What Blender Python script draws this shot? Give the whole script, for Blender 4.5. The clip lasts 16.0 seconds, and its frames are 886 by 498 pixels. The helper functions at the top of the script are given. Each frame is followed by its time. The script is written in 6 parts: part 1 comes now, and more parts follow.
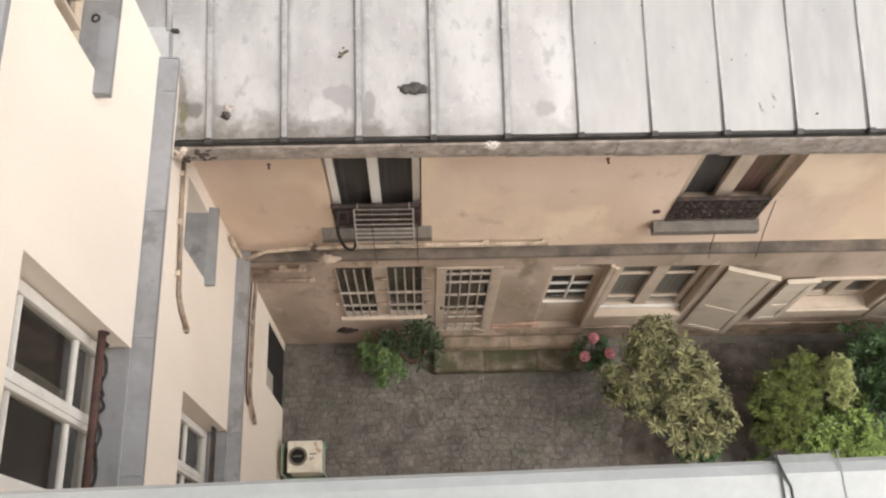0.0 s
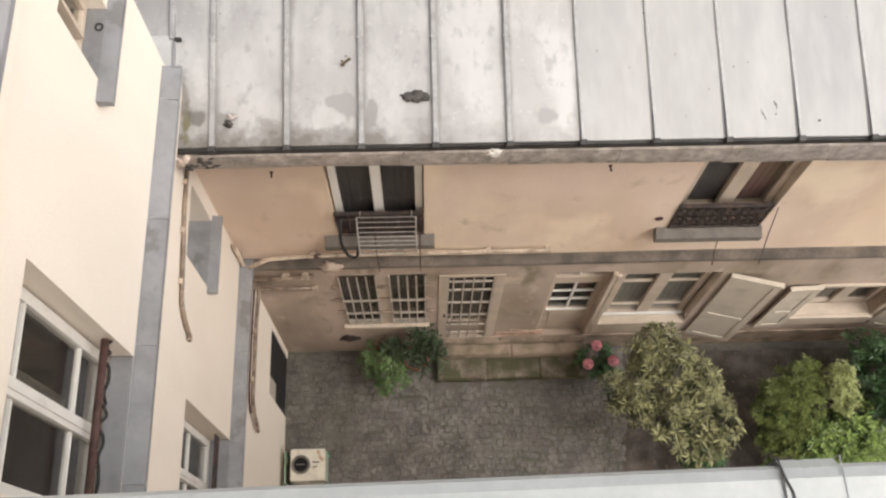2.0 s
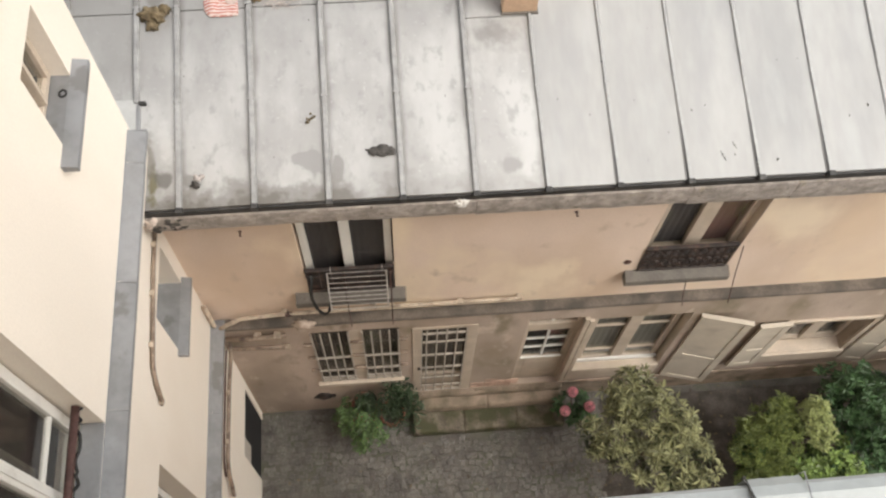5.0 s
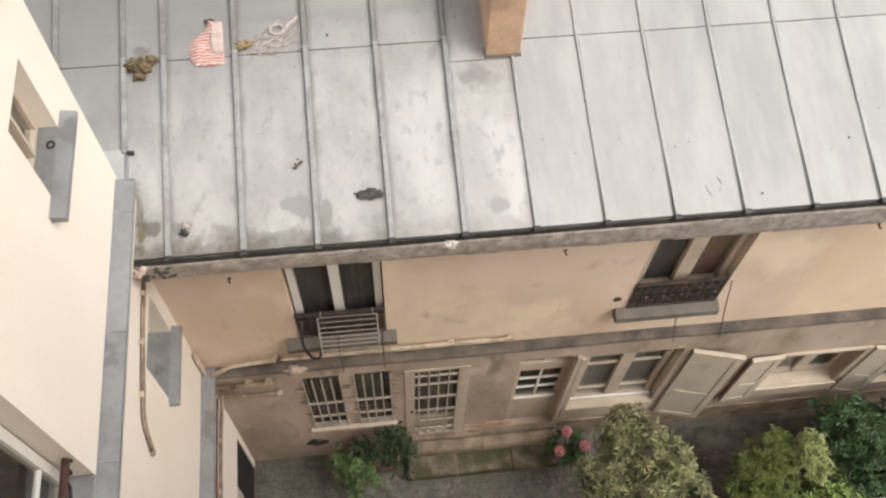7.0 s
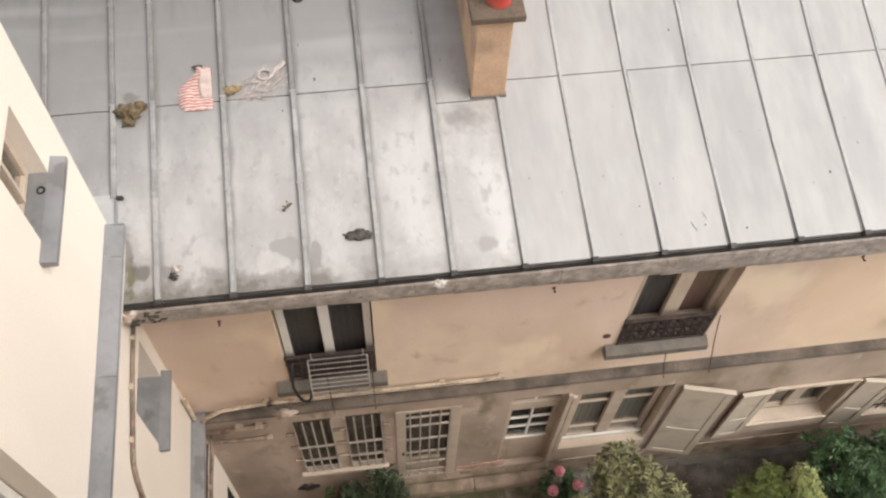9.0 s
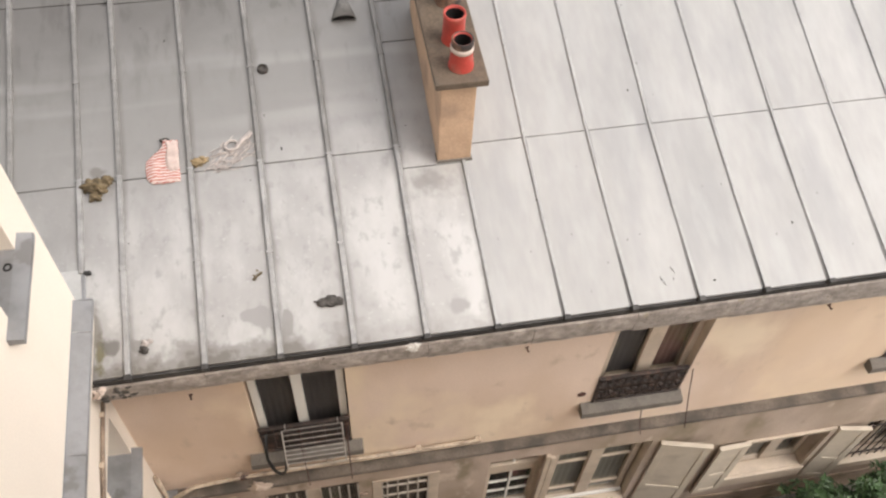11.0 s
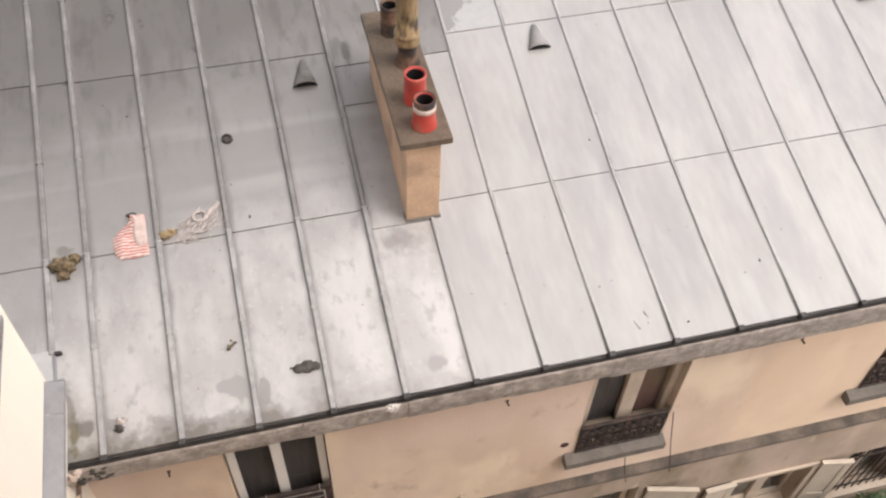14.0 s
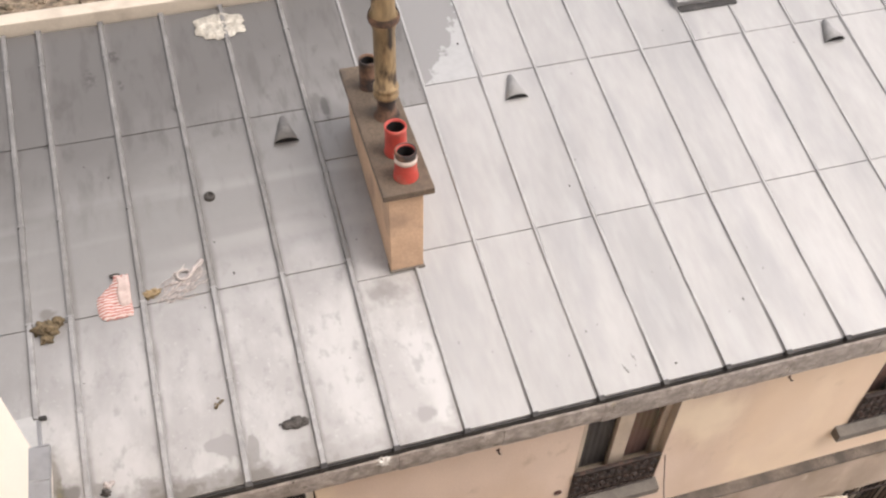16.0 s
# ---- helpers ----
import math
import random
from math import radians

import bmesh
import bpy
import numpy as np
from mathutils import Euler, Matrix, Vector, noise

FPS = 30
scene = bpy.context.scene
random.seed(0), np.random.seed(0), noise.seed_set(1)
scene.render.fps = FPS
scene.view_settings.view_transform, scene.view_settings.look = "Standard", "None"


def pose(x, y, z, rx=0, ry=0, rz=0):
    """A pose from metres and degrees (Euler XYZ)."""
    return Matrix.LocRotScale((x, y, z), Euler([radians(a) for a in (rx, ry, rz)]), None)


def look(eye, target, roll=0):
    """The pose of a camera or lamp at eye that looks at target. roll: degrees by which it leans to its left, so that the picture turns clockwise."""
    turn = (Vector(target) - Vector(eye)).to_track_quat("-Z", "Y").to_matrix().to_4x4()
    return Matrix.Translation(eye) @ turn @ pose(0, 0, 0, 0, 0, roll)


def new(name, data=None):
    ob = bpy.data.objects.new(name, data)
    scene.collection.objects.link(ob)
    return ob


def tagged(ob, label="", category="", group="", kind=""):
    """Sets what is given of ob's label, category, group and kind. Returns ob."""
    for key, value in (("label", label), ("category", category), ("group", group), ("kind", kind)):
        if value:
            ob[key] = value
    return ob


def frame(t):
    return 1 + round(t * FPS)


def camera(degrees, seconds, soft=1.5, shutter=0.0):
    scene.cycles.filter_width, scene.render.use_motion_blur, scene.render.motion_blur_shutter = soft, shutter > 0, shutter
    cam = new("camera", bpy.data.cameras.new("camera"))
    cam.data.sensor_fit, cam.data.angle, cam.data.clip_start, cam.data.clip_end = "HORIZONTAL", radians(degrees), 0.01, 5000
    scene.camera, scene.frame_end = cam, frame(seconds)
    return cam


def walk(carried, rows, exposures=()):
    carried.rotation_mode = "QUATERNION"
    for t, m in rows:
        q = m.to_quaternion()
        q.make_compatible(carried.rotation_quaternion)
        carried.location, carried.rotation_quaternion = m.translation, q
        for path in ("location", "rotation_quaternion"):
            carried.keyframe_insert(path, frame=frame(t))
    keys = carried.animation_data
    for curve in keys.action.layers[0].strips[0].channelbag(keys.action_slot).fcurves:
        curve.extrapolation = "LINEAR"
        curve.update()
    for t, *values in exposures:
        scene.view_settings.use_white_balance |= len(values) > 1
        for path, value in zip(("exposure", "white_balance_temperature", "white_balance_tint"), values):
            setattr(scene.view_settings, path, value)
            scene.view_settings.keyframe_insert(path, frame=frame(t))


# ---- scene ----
cam = camera(50.43, 16.0, soft=2.3)
PATH = [
    (0.0, pose(0.017, 0.073, 14.214) @ pose(0, 0, 0, 0, 0, -4.272) @ pose(0, 0, 0, 21.435) @ pose(0, 0, 0, 0, 0, 2.875)),
    (0.5, pose(0.020, 0.072, 14.208) @ pose(0, 0, 0, 0, 0, -4.066) @ pose(0, 0, 0, 21.611) @ pose(0, 0, 0, 0, 0, 2.650)),
    (1.0, pose(0.016, 0.072, 14.214) @ pose(0, 0, 0, 0, 0, -3.726) @ pose(0, 0, 0, 21.684) @ pose(0, 0, 0, 0, 0, 2.334)),
    (1.5, pose(0.020, 0.074, 14.206) @ pose(0, 0, 0, 0, 0, -3.606) @ pose(0, 0, 0, 21.693) @ pose(0, 0, 0, 0, 0, 2.278)),
    (2.0, pose(0.020, 0.070, 14.212) @ pose(0, 0, 0, 0, 0, -3.727) @ pose(0, 0, 0, 21.911) @ pose(0, 0, 0, 0, 0, 2.249)),
    (2.5, pose(0.020, 0.068, 14.213) @ pose(0, 0, 0, 0, 0, -3.970) @ pose(0, 0, 0, 22.145) @ pose(0, 0, 0, 0, 0, 2.290)),
    (3.0, pose(0.024, 0.070, 14.206) @ pose(0, 0, 0, 0, 0, -3.955) @ pose(0, 0, 0, 22.291) @ pose(0, 0, 0, 0, 0, 2.145)),
    (3.5, pose(0.021, 0.067, 14.217) @ pose(0, 0, 0, 0, 0, -4.047) @ pose(0, 0, 0, 22.420) @ pose(0, 0, 0, 0, 0, 2.126)),
    (4.0, pose(0.022, 0.060, 14.227) @ pose(0, 0, 0, 0, 0, -4.455) @ pose(0, 0, 0, 22.845) @ pose(0, 0, 0, 0, 0, 2.221)),
    (4.5, pose(0.025, 0.048, 14.229) @ pose(0, 0, 0, 0, 0, -5.752) @ pose(0, 0, 0, 23.848) @ pose(0, 0, 0, 0, 0, 2.618)),
    (4.7, pose(0.027, 0.043, 14.229) @ pose(0, 0, 0, 0, 0, -6.883) @ pose(0, 0, 0, 24.529) @ pose(0, 0, 0, 0, 0, 2.967)),
    (6.8, pose(0.021, 0.029, 14.237) @ pose(0, 0, 0, 0, 0, -8.801) @ pose(0, 0, 0, 27.236) @ pose(0, 0, 0, 0, 0, 3.972)),
    (7.0, pose(0.026, 0.026, 14.240) @ pose(0, 0, 0, 0, 0, -8.744) @ pose(0, 0, 0, 27.871) @ pose(0, 0, 0, 0, 0, 3.012)),
    (7.5, pose(0.022, 0.013, 14.254) @ pose(0, 0, 0, 0, 0, -9.114) @ pose(0, 0, 0, 28.482) @ pose(0, 0, 0, 0, 0, 3.227)),
    (8.0, pose(0.021, 0.002, 14.264) @ pose(0, 0, 0, 0, 0, -9.156) @ pose(0, 0, 0, 28.927) @ pose(0, 0, 0, 0, 0, 3.064)),
    (8.5, pose(0.018, -0.010, 14.265) @ pose(0, 0, 0, 0, 0, -9.516) @ pose(0, 0, 0, 29.763) @ pose(0, 0, 0, 0, 0, 3.053)),
    (10.8, pose(-0.006, -0.050, 14.276) @ pose(0, 0, 0, 0, 0, -12.511) @ pose(0, 0, 0, 33.946) @ pose(0, 0, 0, 0, 0, 3.481)),
    (11.0, pose(-0.007, -0.052, 14.270) @ pose(0, 0, 0, 0, 0, -12.970) @ pose(0, 0, 0, 34.613) @ pose(0, 0, 0, 0, 0, 3.560)),
    (11.5, pose(0.001, -0.068, 14.272) @ pose(0, 0, 0, 0, 0, -13.313) @ pose(0, 0, 0, 35.676) @ pose(0, 0, 0, 0, 0, 3.230)),
    (12.0, pose(-0.003, -0.066, 14.275) @ pose(0, 0, 0, 0, 0, -13.484) @ pose(0, 0, 0, 36.199) @ pose(0, 0, 0, 0, 0, 2.967)),
    (12.5, pose(-0.015, -0.041, 14.291) @ pose(0, 0, 0, 0, 0, -14.211) @ pose(0, 0, 0, 36.344) @ pose(0, 0, 0, 0, 0, 2.909)),
    (13.0, pose(-0.032, -0.052, 14.283) @ pose(0, 0, 0, 0, 0, -16.457) @ pose(0, 0, 0, 36.812) @ pose(0, 0, 0, 0, 0, 3.479)),
    (13.5, pose(-0.026, -0.063, 14.281) @ pose(0, 0, 0, 0, 0, -16.005) @ pose(0, 0, 0, 37.545) @ pose(0, 0, 0, 0, 0, 2.495)),
    (14.0, pose(-0.030, -0.058, 14.277) @ pose(0, 0, 0, 0, 0, -15.732) @ pose(0, 0, 0, 38.225) @ pose(0, 0, 0, 0, 0, 2.370)),
    (14.5, pose(-0.048, -0.059, 14.283) @ pose(0, 0, 0, 0, 0, -16.318) @ pose(0, 0, 0, 38.525) @ pose(0, 0, 0, 0, 0, 2.372)),
    (15.0, pose(-0.065, -0.068, 14.291) @ pose(0, 0, 0, 0, 0, -18.088) @ pose(0, 0, 0, 39.074) @ pose(0, 0, 0, 0, 0, 2.530)),
    (15.5, pose(-0.045, -0.078, 14.287) @ pose(0, 0, 0, 0, 0, -17.305) @ pose(0, 0, 0, 40.613) @ pose(0, 0, 0, 0, 0, 1.480)),
    (16.0, pose(-0.059, -0.078, 14.281) @ pose(0, 0, 0, 0, 0, -17.254) @ pose(0, 0, 0, 41.404) @ pose(0, 0, 0, 0, 0, 1.566)),
]
walk(cam, PATH, exposures=tuple((t, e, k, g) for t, e, k, g in ((0.0, 0.75, 6670, 11.5), (2.5, 0.73, 6670, 11), (4.0, 0.70, 6650, 8.5), (7.0, 0.66, 6680, 9.5), (7.5, 0.62, 6700, 10.5), (8.0, 0.53, 6700, 11), (8.5, 0.64, 6700, 11.5), (11.0, 0.70, 6750, 12), (12.0, 0.67, 6750, 15.5), (16.0, 0.71, 6760, 15.5))))

# ---- light: rainy overcast sky over a narrow courtyard ----
world = bpy.data.worlds.new("overcast_sky")
scene.world = world
world.use_nodes = True
wn, wl = world.node_tree.nodes, world.node_tree.links
sky = wn.new("ShaderNodeTexSky")
sky.sky_type = "NISHITA"
sky.sun_disc = False
sky.sun_elevation, sky.sun_rotation = radians(55), radians(115)
sky.dust_density, sky.air_density = 3.0, 1.5
grey = wn.new("ShaderNodeHueSaturation")
grey.inputs["Saturation"].default_value = 0.22
wl.new(sky.outputs[0], grey.inputs["Color"])
wl.new(grey.outputs[0], wn["Background"].inputs["Color"])
wn["Background"].inputs["Strength"].default_value = 0.15
sun = new("sun", bpy.data.lights.new("sun", "SUN"))
sun.data.energy, sun.data.angle, sun.data.color = 1.2, radians(40), (1.0, 0.95, 0.88)
sun.matrix_world = look((13, -6, 20), (0, 0, 0))


# ---- materials ----
def mat(name, base, rough=0.75, metal=0.0, var=0.12, scale=2.0, fine=35.0, bump=0.2, dirt=None, dirt_scale=1.2, dirt_from=0.55, dirt_to=0.75, objrand=0.0, island=0.0, streak=1.0, spec=0.5, along=1.0, wet=None, stains=(), east_tint=None):
    m = bpy.data.materials.new(name)
    m.use_nodes = True
    n, l = m.node_tree.nodes, m.node_tree.links
    b = n["Principled BSDF"]
    b.inputs["Roughness"].default_value, b.inputs["Metallic"].default_value = rough, metal
    b.inputs["Specular IOR Level"].default_value = spec
    geo = n.new("ShaderNodeNewGeometry")
    mp = n.new("ShaderNodeMapping")
    mp.inputs["Scale"].default_value = (1, along, streak)
    l.new(geo.outputs["Position"], mp.inputs["Vector"])

    def noisy(sc, detail=4.0):
        t = n.new("ShaderNodeTexNoise")
        t.inputs["Scale"].default_value, t.inputs["Detail"].default_value = sc, detail
        l.new(mp.outputs[0], t.inputs["Vector"])
        return t.outputs["Fac"]

    def ramp(src, a, c, lo=(0, 0, 0, 1), hi=(1, 1, 1, 1)):
        r = n.new("ShaderNodeValToRGB")
        r.color_ramp.elements[0].position, r.color_ramp.elements[1].position = a, c
        r.color_ramp.elements[0].color, r.color_ramp.elements[1].color = lo, hi
        l.new(src, r.inputs[0])
        return r.outputs[0]

    lo = tuple(min(1, v * (1 - var)) for v in base) + (1,)
    hi = tuple(min(1, v * (1 + var)) for v in base) + (1,)
    col = ramp(noisy(scale), 0.32, 0.68, lo, hi)
    grain = noisy(fine, 3.0)
    mul = n.new("ShaderNodeMix")
    mul.data_type, mul.blend_type = "RGBA", "MULTIPLY"
    mul.inputs["Factor"].default_value = 1.0
    l.new(col, mul.inputs["A"])
    l.new(ramp(grain, 0.25, 0.75, (1 - var, 1 - var, 1 - var, 1), (1 + var * 0.6,) * 3 + (1,)), mul.inputs["B"])
    col = mul.outputs["Result"]
    if dirt:
        dm = n.new("ShaderNodeMix")
        dm.data_type = "RGBA"
        l.new(ramp(noisy(dirt_scale, 6.0), dirt_from, dirt_to), dm.inputs["Factor"])
        l.new(col, dm.inputs["A"])
        dm.inputs["B"].default_value = (*dirt, 1)
        col = dm.outputs["Result"]
    for tint, size, lo_edge, hi_edge in stains:
        sm = n.new("ShaderNodeMix")
        sm.data_type = "RGBA"
        l.new(ramp(noisy(size, 7.0), lo_edge, hi_edge), sm.inputs["Factor"])
        l.new(col, sm.inputs["A"])
        sm.inputs["B"].default_value = (*tint, 1)
        col = sm.outputs["Result"]
    if east_tint:
        # another tint, east of a ragged line
        sx, ax, cm = n.new("ShaderNodeSeparateXYZ"), n.new("ShaderNodeMath"), n.new("ShaderNodeMix")
        l.new(geo.outputs["Position"], sx.inputs[0])
        ax.operation, cm.data_type = "MULTIPLY_ADD", "RGBA"
        l.new(noisy(1.3, 5.0), ax.inputs[0])
        ax.inputs[1].default_value = 0.8
        l.new(sx.outputs["X"], ax.inputs[2])
        edge = n.new("ShaderNodeMapRange")
        l.new(ax.outputs[0], edge.inputs["Value"])
        edge.inputs["From Min"].default_value, edge.inputs["From Max"].default_value = east_tint[1], east_tint[1] + 0.45
        edge.inputs["To Max"].default_value = 0.55
        l.new(edge.outputs[0], cm.inputs["Factor"])
        l.new(col, cm.inputs["A"])
        cm.inputs["B"].default_value = (*east_tint[0], 1)
        col = cm.outputs["Result"]
    if wet:
        # a ragged wet edge that runs slantwise over one sheet
        sep = n.new("ShaderNodeSeparateXYZ")
        l.new(geo.outputs["Position"], sep.inputs[0])
        a, c, e = n.new("ShaderNodeMath"), n.new("ShaderNodeMath"), n.new("ShaderNodeMath")
        a.operation, c.operation, e.operation = "MULTIPLY_ADD", "ADD", "MULTIPLY_ADD"
        l.new(sep.outputs["X"], a.inputs[0])
        a.inputs[1].default_value, a.inputs[2].default_value = -1.6, 1.6 * 2.07 - 7.41
        l.new(sep.outputs["Y"], c.inputs[0])
        l.new(a.outputs[0], c.inputs[1])
        l.new(noisy(9.0), e.inputs[0])
        e.inputs[1].default_value = 0.9
        l.new(c.outputs[0], e.inputs[2])
        wm = n.new("ShaderNodeMix")
        wm.data_type = "RGBA"
        l.new(ramp(e.outputs[0], 0.42, 0.50), wm.inputs["Factor"])
        l.new(col, wm.inputs["A"])
        wm.inputs["B"].default_value = (*wet, 1)
        col = wm.outputs["Result"]
    if objrand or island:
        hs = n.new("ShaderNodeHueSaturation")
        mr = n.new("ShaderNodeMapRange")
        src = n.new("ShaderNodeObjectInfo").outputs["Random"] if objrand else geo.outputs["Random Per Island"]
        k = objrand or island
        l.new(src, mr.inputs["Value"])
        mr.inputs["To Min"].default_value, mr.inputs["To Max"].default_value = 1 - k, 1 + k
        l.new(mr.outputs[0], hs.inputs["Value"])
        l.new(col, hs.inputs["Color"])
        col = hs.outputs[0]
    l.new(col, b.inputs["Base Color"])
    if bump:
        bp = n.new("ShaderNodeBump")
        bp.inputs["Strength"].default_value, bp.inputs["Distance"].default_value = bump, 0.01
        l.new(grain, bp.inputs["Height"])
        l.new(bp.outputs[0], b.inputs["Normal"])
    return m


M_STUCCO = mat("stucco_pink_beige", (0.74, 0.595, 0.49), 0.9, var=0.07, scale=0.9, fine=60, dirt=(0.62, 0.475, 0.355), dirt_scale=0.75, dirt_from=0.42, dirt_to=0.66, streak=0.6, spec=0.2, stains=(((0.78, 0.645, 0.49), 1.1, 0.52, 0.66), ((0.56, 0.44, 0.34), 4.5, 0.62, 0.76)), east_tint=((0.78, 0.61, 0.445), 4.9))
M_CREAM = mat("stucco_cream", (0.82, 0.742, 0.652), 0.9, var=0.04, scale=0.8, fine=70, dirt=(0.74, 0.65, 0.555), dirt_scale=0.8, dirt_from=0.52, dirt_to=0.78, streak=0.5, spec=0.2)
M_STONE = mat("cornice_stone", (0.37, 0.325, 0.295), 0.9, var=0.22, scale=7, fine=45, bump=0.5, dirt=(0.22, 0.195, 0.172), dirt_scale=9, dirt_from=0.45, dirt_to=0.68, stains=(((0.12, 0.10, 0.085), 16.0, 0.64, 0.74), ((0.30, 0.26, 0.17), 5.0, 0.64, 0.76)))
M_BAND = mat("string_course_stone", (0.145, 0.118, 0.096), 0.85, var=0.25, scale=5, fine=40, bump=0.4, dirt=(0.065, 0.055, 0.046), dirt_scale=3.2, dirt_from=0.45, dirt_to=0.65)
M_SILL = mat("sill_stone", (0.165, 0.146, 0.126), 0.8, var=0.22, scale=5, fine=50, bump=0.3, dirt=(0.10, 0.09, 0.078), dirt_scale=5)
M_ZINC3 = mat("zinc_half_wet", (0.42, 0.42, 0.415), 0.42, 0.35, var=0.06, scale=1.6, fine=14, bump=0.04, wet=(0.27, 0.265, 0.26))
M_ZINC2 = mat("zinc_new", (0.376, 0.37, 0.362), 0.58, 0.25, var=0.07, scale=1.6, fine=14, bump=0.04, dirt=(0.285, 0.285, 0.287), dirt_scale=2.4, dirt_from=0.46, dirt_to=0.8, objrand=0.03, along=0.2, stains=(((0.405, 0.405, 0.40), 4.0, 0.55, 0.85),))
M_BATTEN = mat("zinc_batten", (0.34, 0.335, 0.33), 0.5, 0.3, var=0.15, scale=4, fine=20, bump=0.05, dirt=(0.2, 0.195, 0.19), dirt_scale=3)
# darker copy that keeps to the roof's painted tone up the slope
M_BATTENW = mat("zinc_batten_dark", (0.235, 0.228, 0.22), 0.5, 0.3, var=0.15, scale=4, fine=20, bump=0.05, dirt=(0.16, 0.155, 0.15), dirt_scale=3)
M_BATTEND = mat("zinc_batten_new", (0.36, 0.357, 0.352), 0.55, 0.3, var=0.12, scale=3, fine=20, bump=0.05)
M_LEDGE = mat("zinc_ledge", (0.27, 0.272, 0.282), 0.5, 0.3, var=0.12, scale=3, fine=18, bump=0.05, dirt=(0.21, 0.21, 0.215), dirt_scale=3.5, dirt_from=0.5, dirt_to=0.7, stains=(((0.19, 0.185, 0.185), 2.6, 0.58, 0.62), ((0.285, 0.288, 0.30), 1.8, 0.52, 0.64)), objrand=0.06)
M_HOOD = mat("zinc_hood", (0.30, 0.296, 0.29), 0.75, 0.1, var=0.12, scale=6, fine=30, bump=0.05)
# darker copy to suit the painted tone of the sheets around it
M_HOODW = mat("zinc_hood_dark", (0.165, 0.158, 0.15), 0.7, 0.1, var=0.2, scale=6, fine=30, bump=0.05)
M_FRONT = mat("zinc_front", (0.40, 0.418, 0.414), 0.42, 0.3, var=0.06, scale=9, fine=80, bump=0.03)
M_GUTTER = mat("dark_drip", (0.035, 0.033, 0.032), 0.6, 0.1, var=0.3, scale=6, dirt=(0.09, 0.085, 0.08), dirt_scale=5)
M_COBBLE = mat("wet_cobble", (0.138, 0.125, 0.112), 0.42, var=0.36, scale=3, fine=48, bump=1.0, island=0.14, dirt=(0.105, 0.10, 0.08), dirt_scale=0.9, dirt_from=0.5, dirt_to=0.7, stains=(((0.24, 0.225, 0.20), 42.0, 0.60, 0.70), ((0.06, 0.053, 0.048), 26.0, 0.60, 0.72)))
M_COBBLE1 = mat("wet_cobble_single", (0.138, 0.125, 0.112), 0.42, var=0.36, scale=3, fine=48, bump=1.0, objrand=0.14, dirt=(0.105, 0.10, 0.08), dirt_scale=0.9, dirt_from=0.5, dirt_to=0.7, stains=(((0.24, 0.225, 0.20), 42.0, 0.60, 0.70), ((0.06, 0.053, 0.048), 26.0, 0.60, 0.72)))
M_EARTH = mat("wet_joint_earth", (0.122, 0.108, 0.095), 0.75, var=0.35, scale=3, fine=40, bump=0.6, dirt=(0.085, 0.088, 0.058), dirt_scale=2.0, dirt_from=0.48, dirt_to=0.66)
M_SOIL = mat("dark_soil", (0.105, 0.09, 0.078), 0.9, var=0.4, scale=5, fine=50, bump=1.0, dirt=(0.06, 0.05, 0.042), dirt_scale=2.0, dirt_from=0.5, dirt_to=0.7)
M_STEP = mat("worn_step_stone", (0.17, 0.14, 0.105), 0.8, var=0.35, scale=6, fine=40, bump=0.8, dirt=(0.065, 0.064, 0.03), dirt_scale=4.0, dirt_from=0.40, dirt_to=0.56)
M_PLINTH = mat("plinth_render", (0.33, 0.255, 0.195), 0.9, var=0.18, scale=2.5, fine=40, bump=0.4, dirt=(0.155, 0.125, 0.085), dirt_scale=3.2, dirt_from=0.45, dirt_to=0.65)
M_WHITE = mat("white_paint", (0.74, 0.72, 0.68), 0.5, var=0.05, scale=6, fine=60, bump=0.05, dirt=(0.5, 0.46, 0.4), dirt_scale=5, dirt_from=0.6, dirt_to=0.85)
M_CREAMPAINT = mat("cream_paint", (0.54, 0.45, 0.36), 0.55, var=0.10, scale=4, fine=50, bump=0.08, dirt=(0.45, 0.37, 0.28), dirt_scale=3)
M_SHUTTER = mat("shutter_paint", (0.56, 0.49, 0.40), 0.6, var=0.06, scale=4, fine=50, bump=0.08, dirt=(0.42, 0.36, 0.29), dirt_scale=3)
M_GRILLE = mat("dull_white_iron", (0.47, 0.42, 0.365), 0.55, var=0.12, scale=14, dirt=(0.33, 0.26, 0.2), dirt_scale=9)
M_STUCCO2 = mat("stucco_ground_floor", (0.52, 0.42, 0.35), 0.9, var=0.12, scale=1.4, fine=60, dirt=(0.32, 0.255, 0.195), dirt_scale=1.0, dirt_from=0.42, dirt_to=0.68, streak=0.5, spec=0.2, stains=(((0.27, 0.225, 0.165), 2.6, 0.58, 0.72), ((0.60, 0.50, 0.42), 3.6, 0.62, 0.74)))
M_IRON = mat("black_iron", (0.05, 0.038, 0.035), 0.6, 0.2, var=0.3, scale=12, dirt=(0.15, 0.085, 0.06), dirt_scale=12)
M_BROWNPIPE = mat("brown_stained_pipe", (0.30, 0.225, 0.17), 0.6, var=0.25, scale=9, dirt=(0.11, 0.075, 0.055), dirt_scale=8, dirt_from=0.46, dirt_to=0.66)
M_RUSTPLATE = mat("dull_brown_plate", (0.105, 0.075, 0.062), 0.7, 0.1, var=0.3, scale=9, dirt=(0.19, 0.15, 0.13), dirt_scale=16, dirt_from=0.55, dirt_to=0.7)
M_RUST = mat("rusty_pipe", (0.085, 0.042, 0.036), 0.7, 0.2, var=0.3, scale=14, dirt=(0.05, 0.035, 0.03), dirt_scale=10)
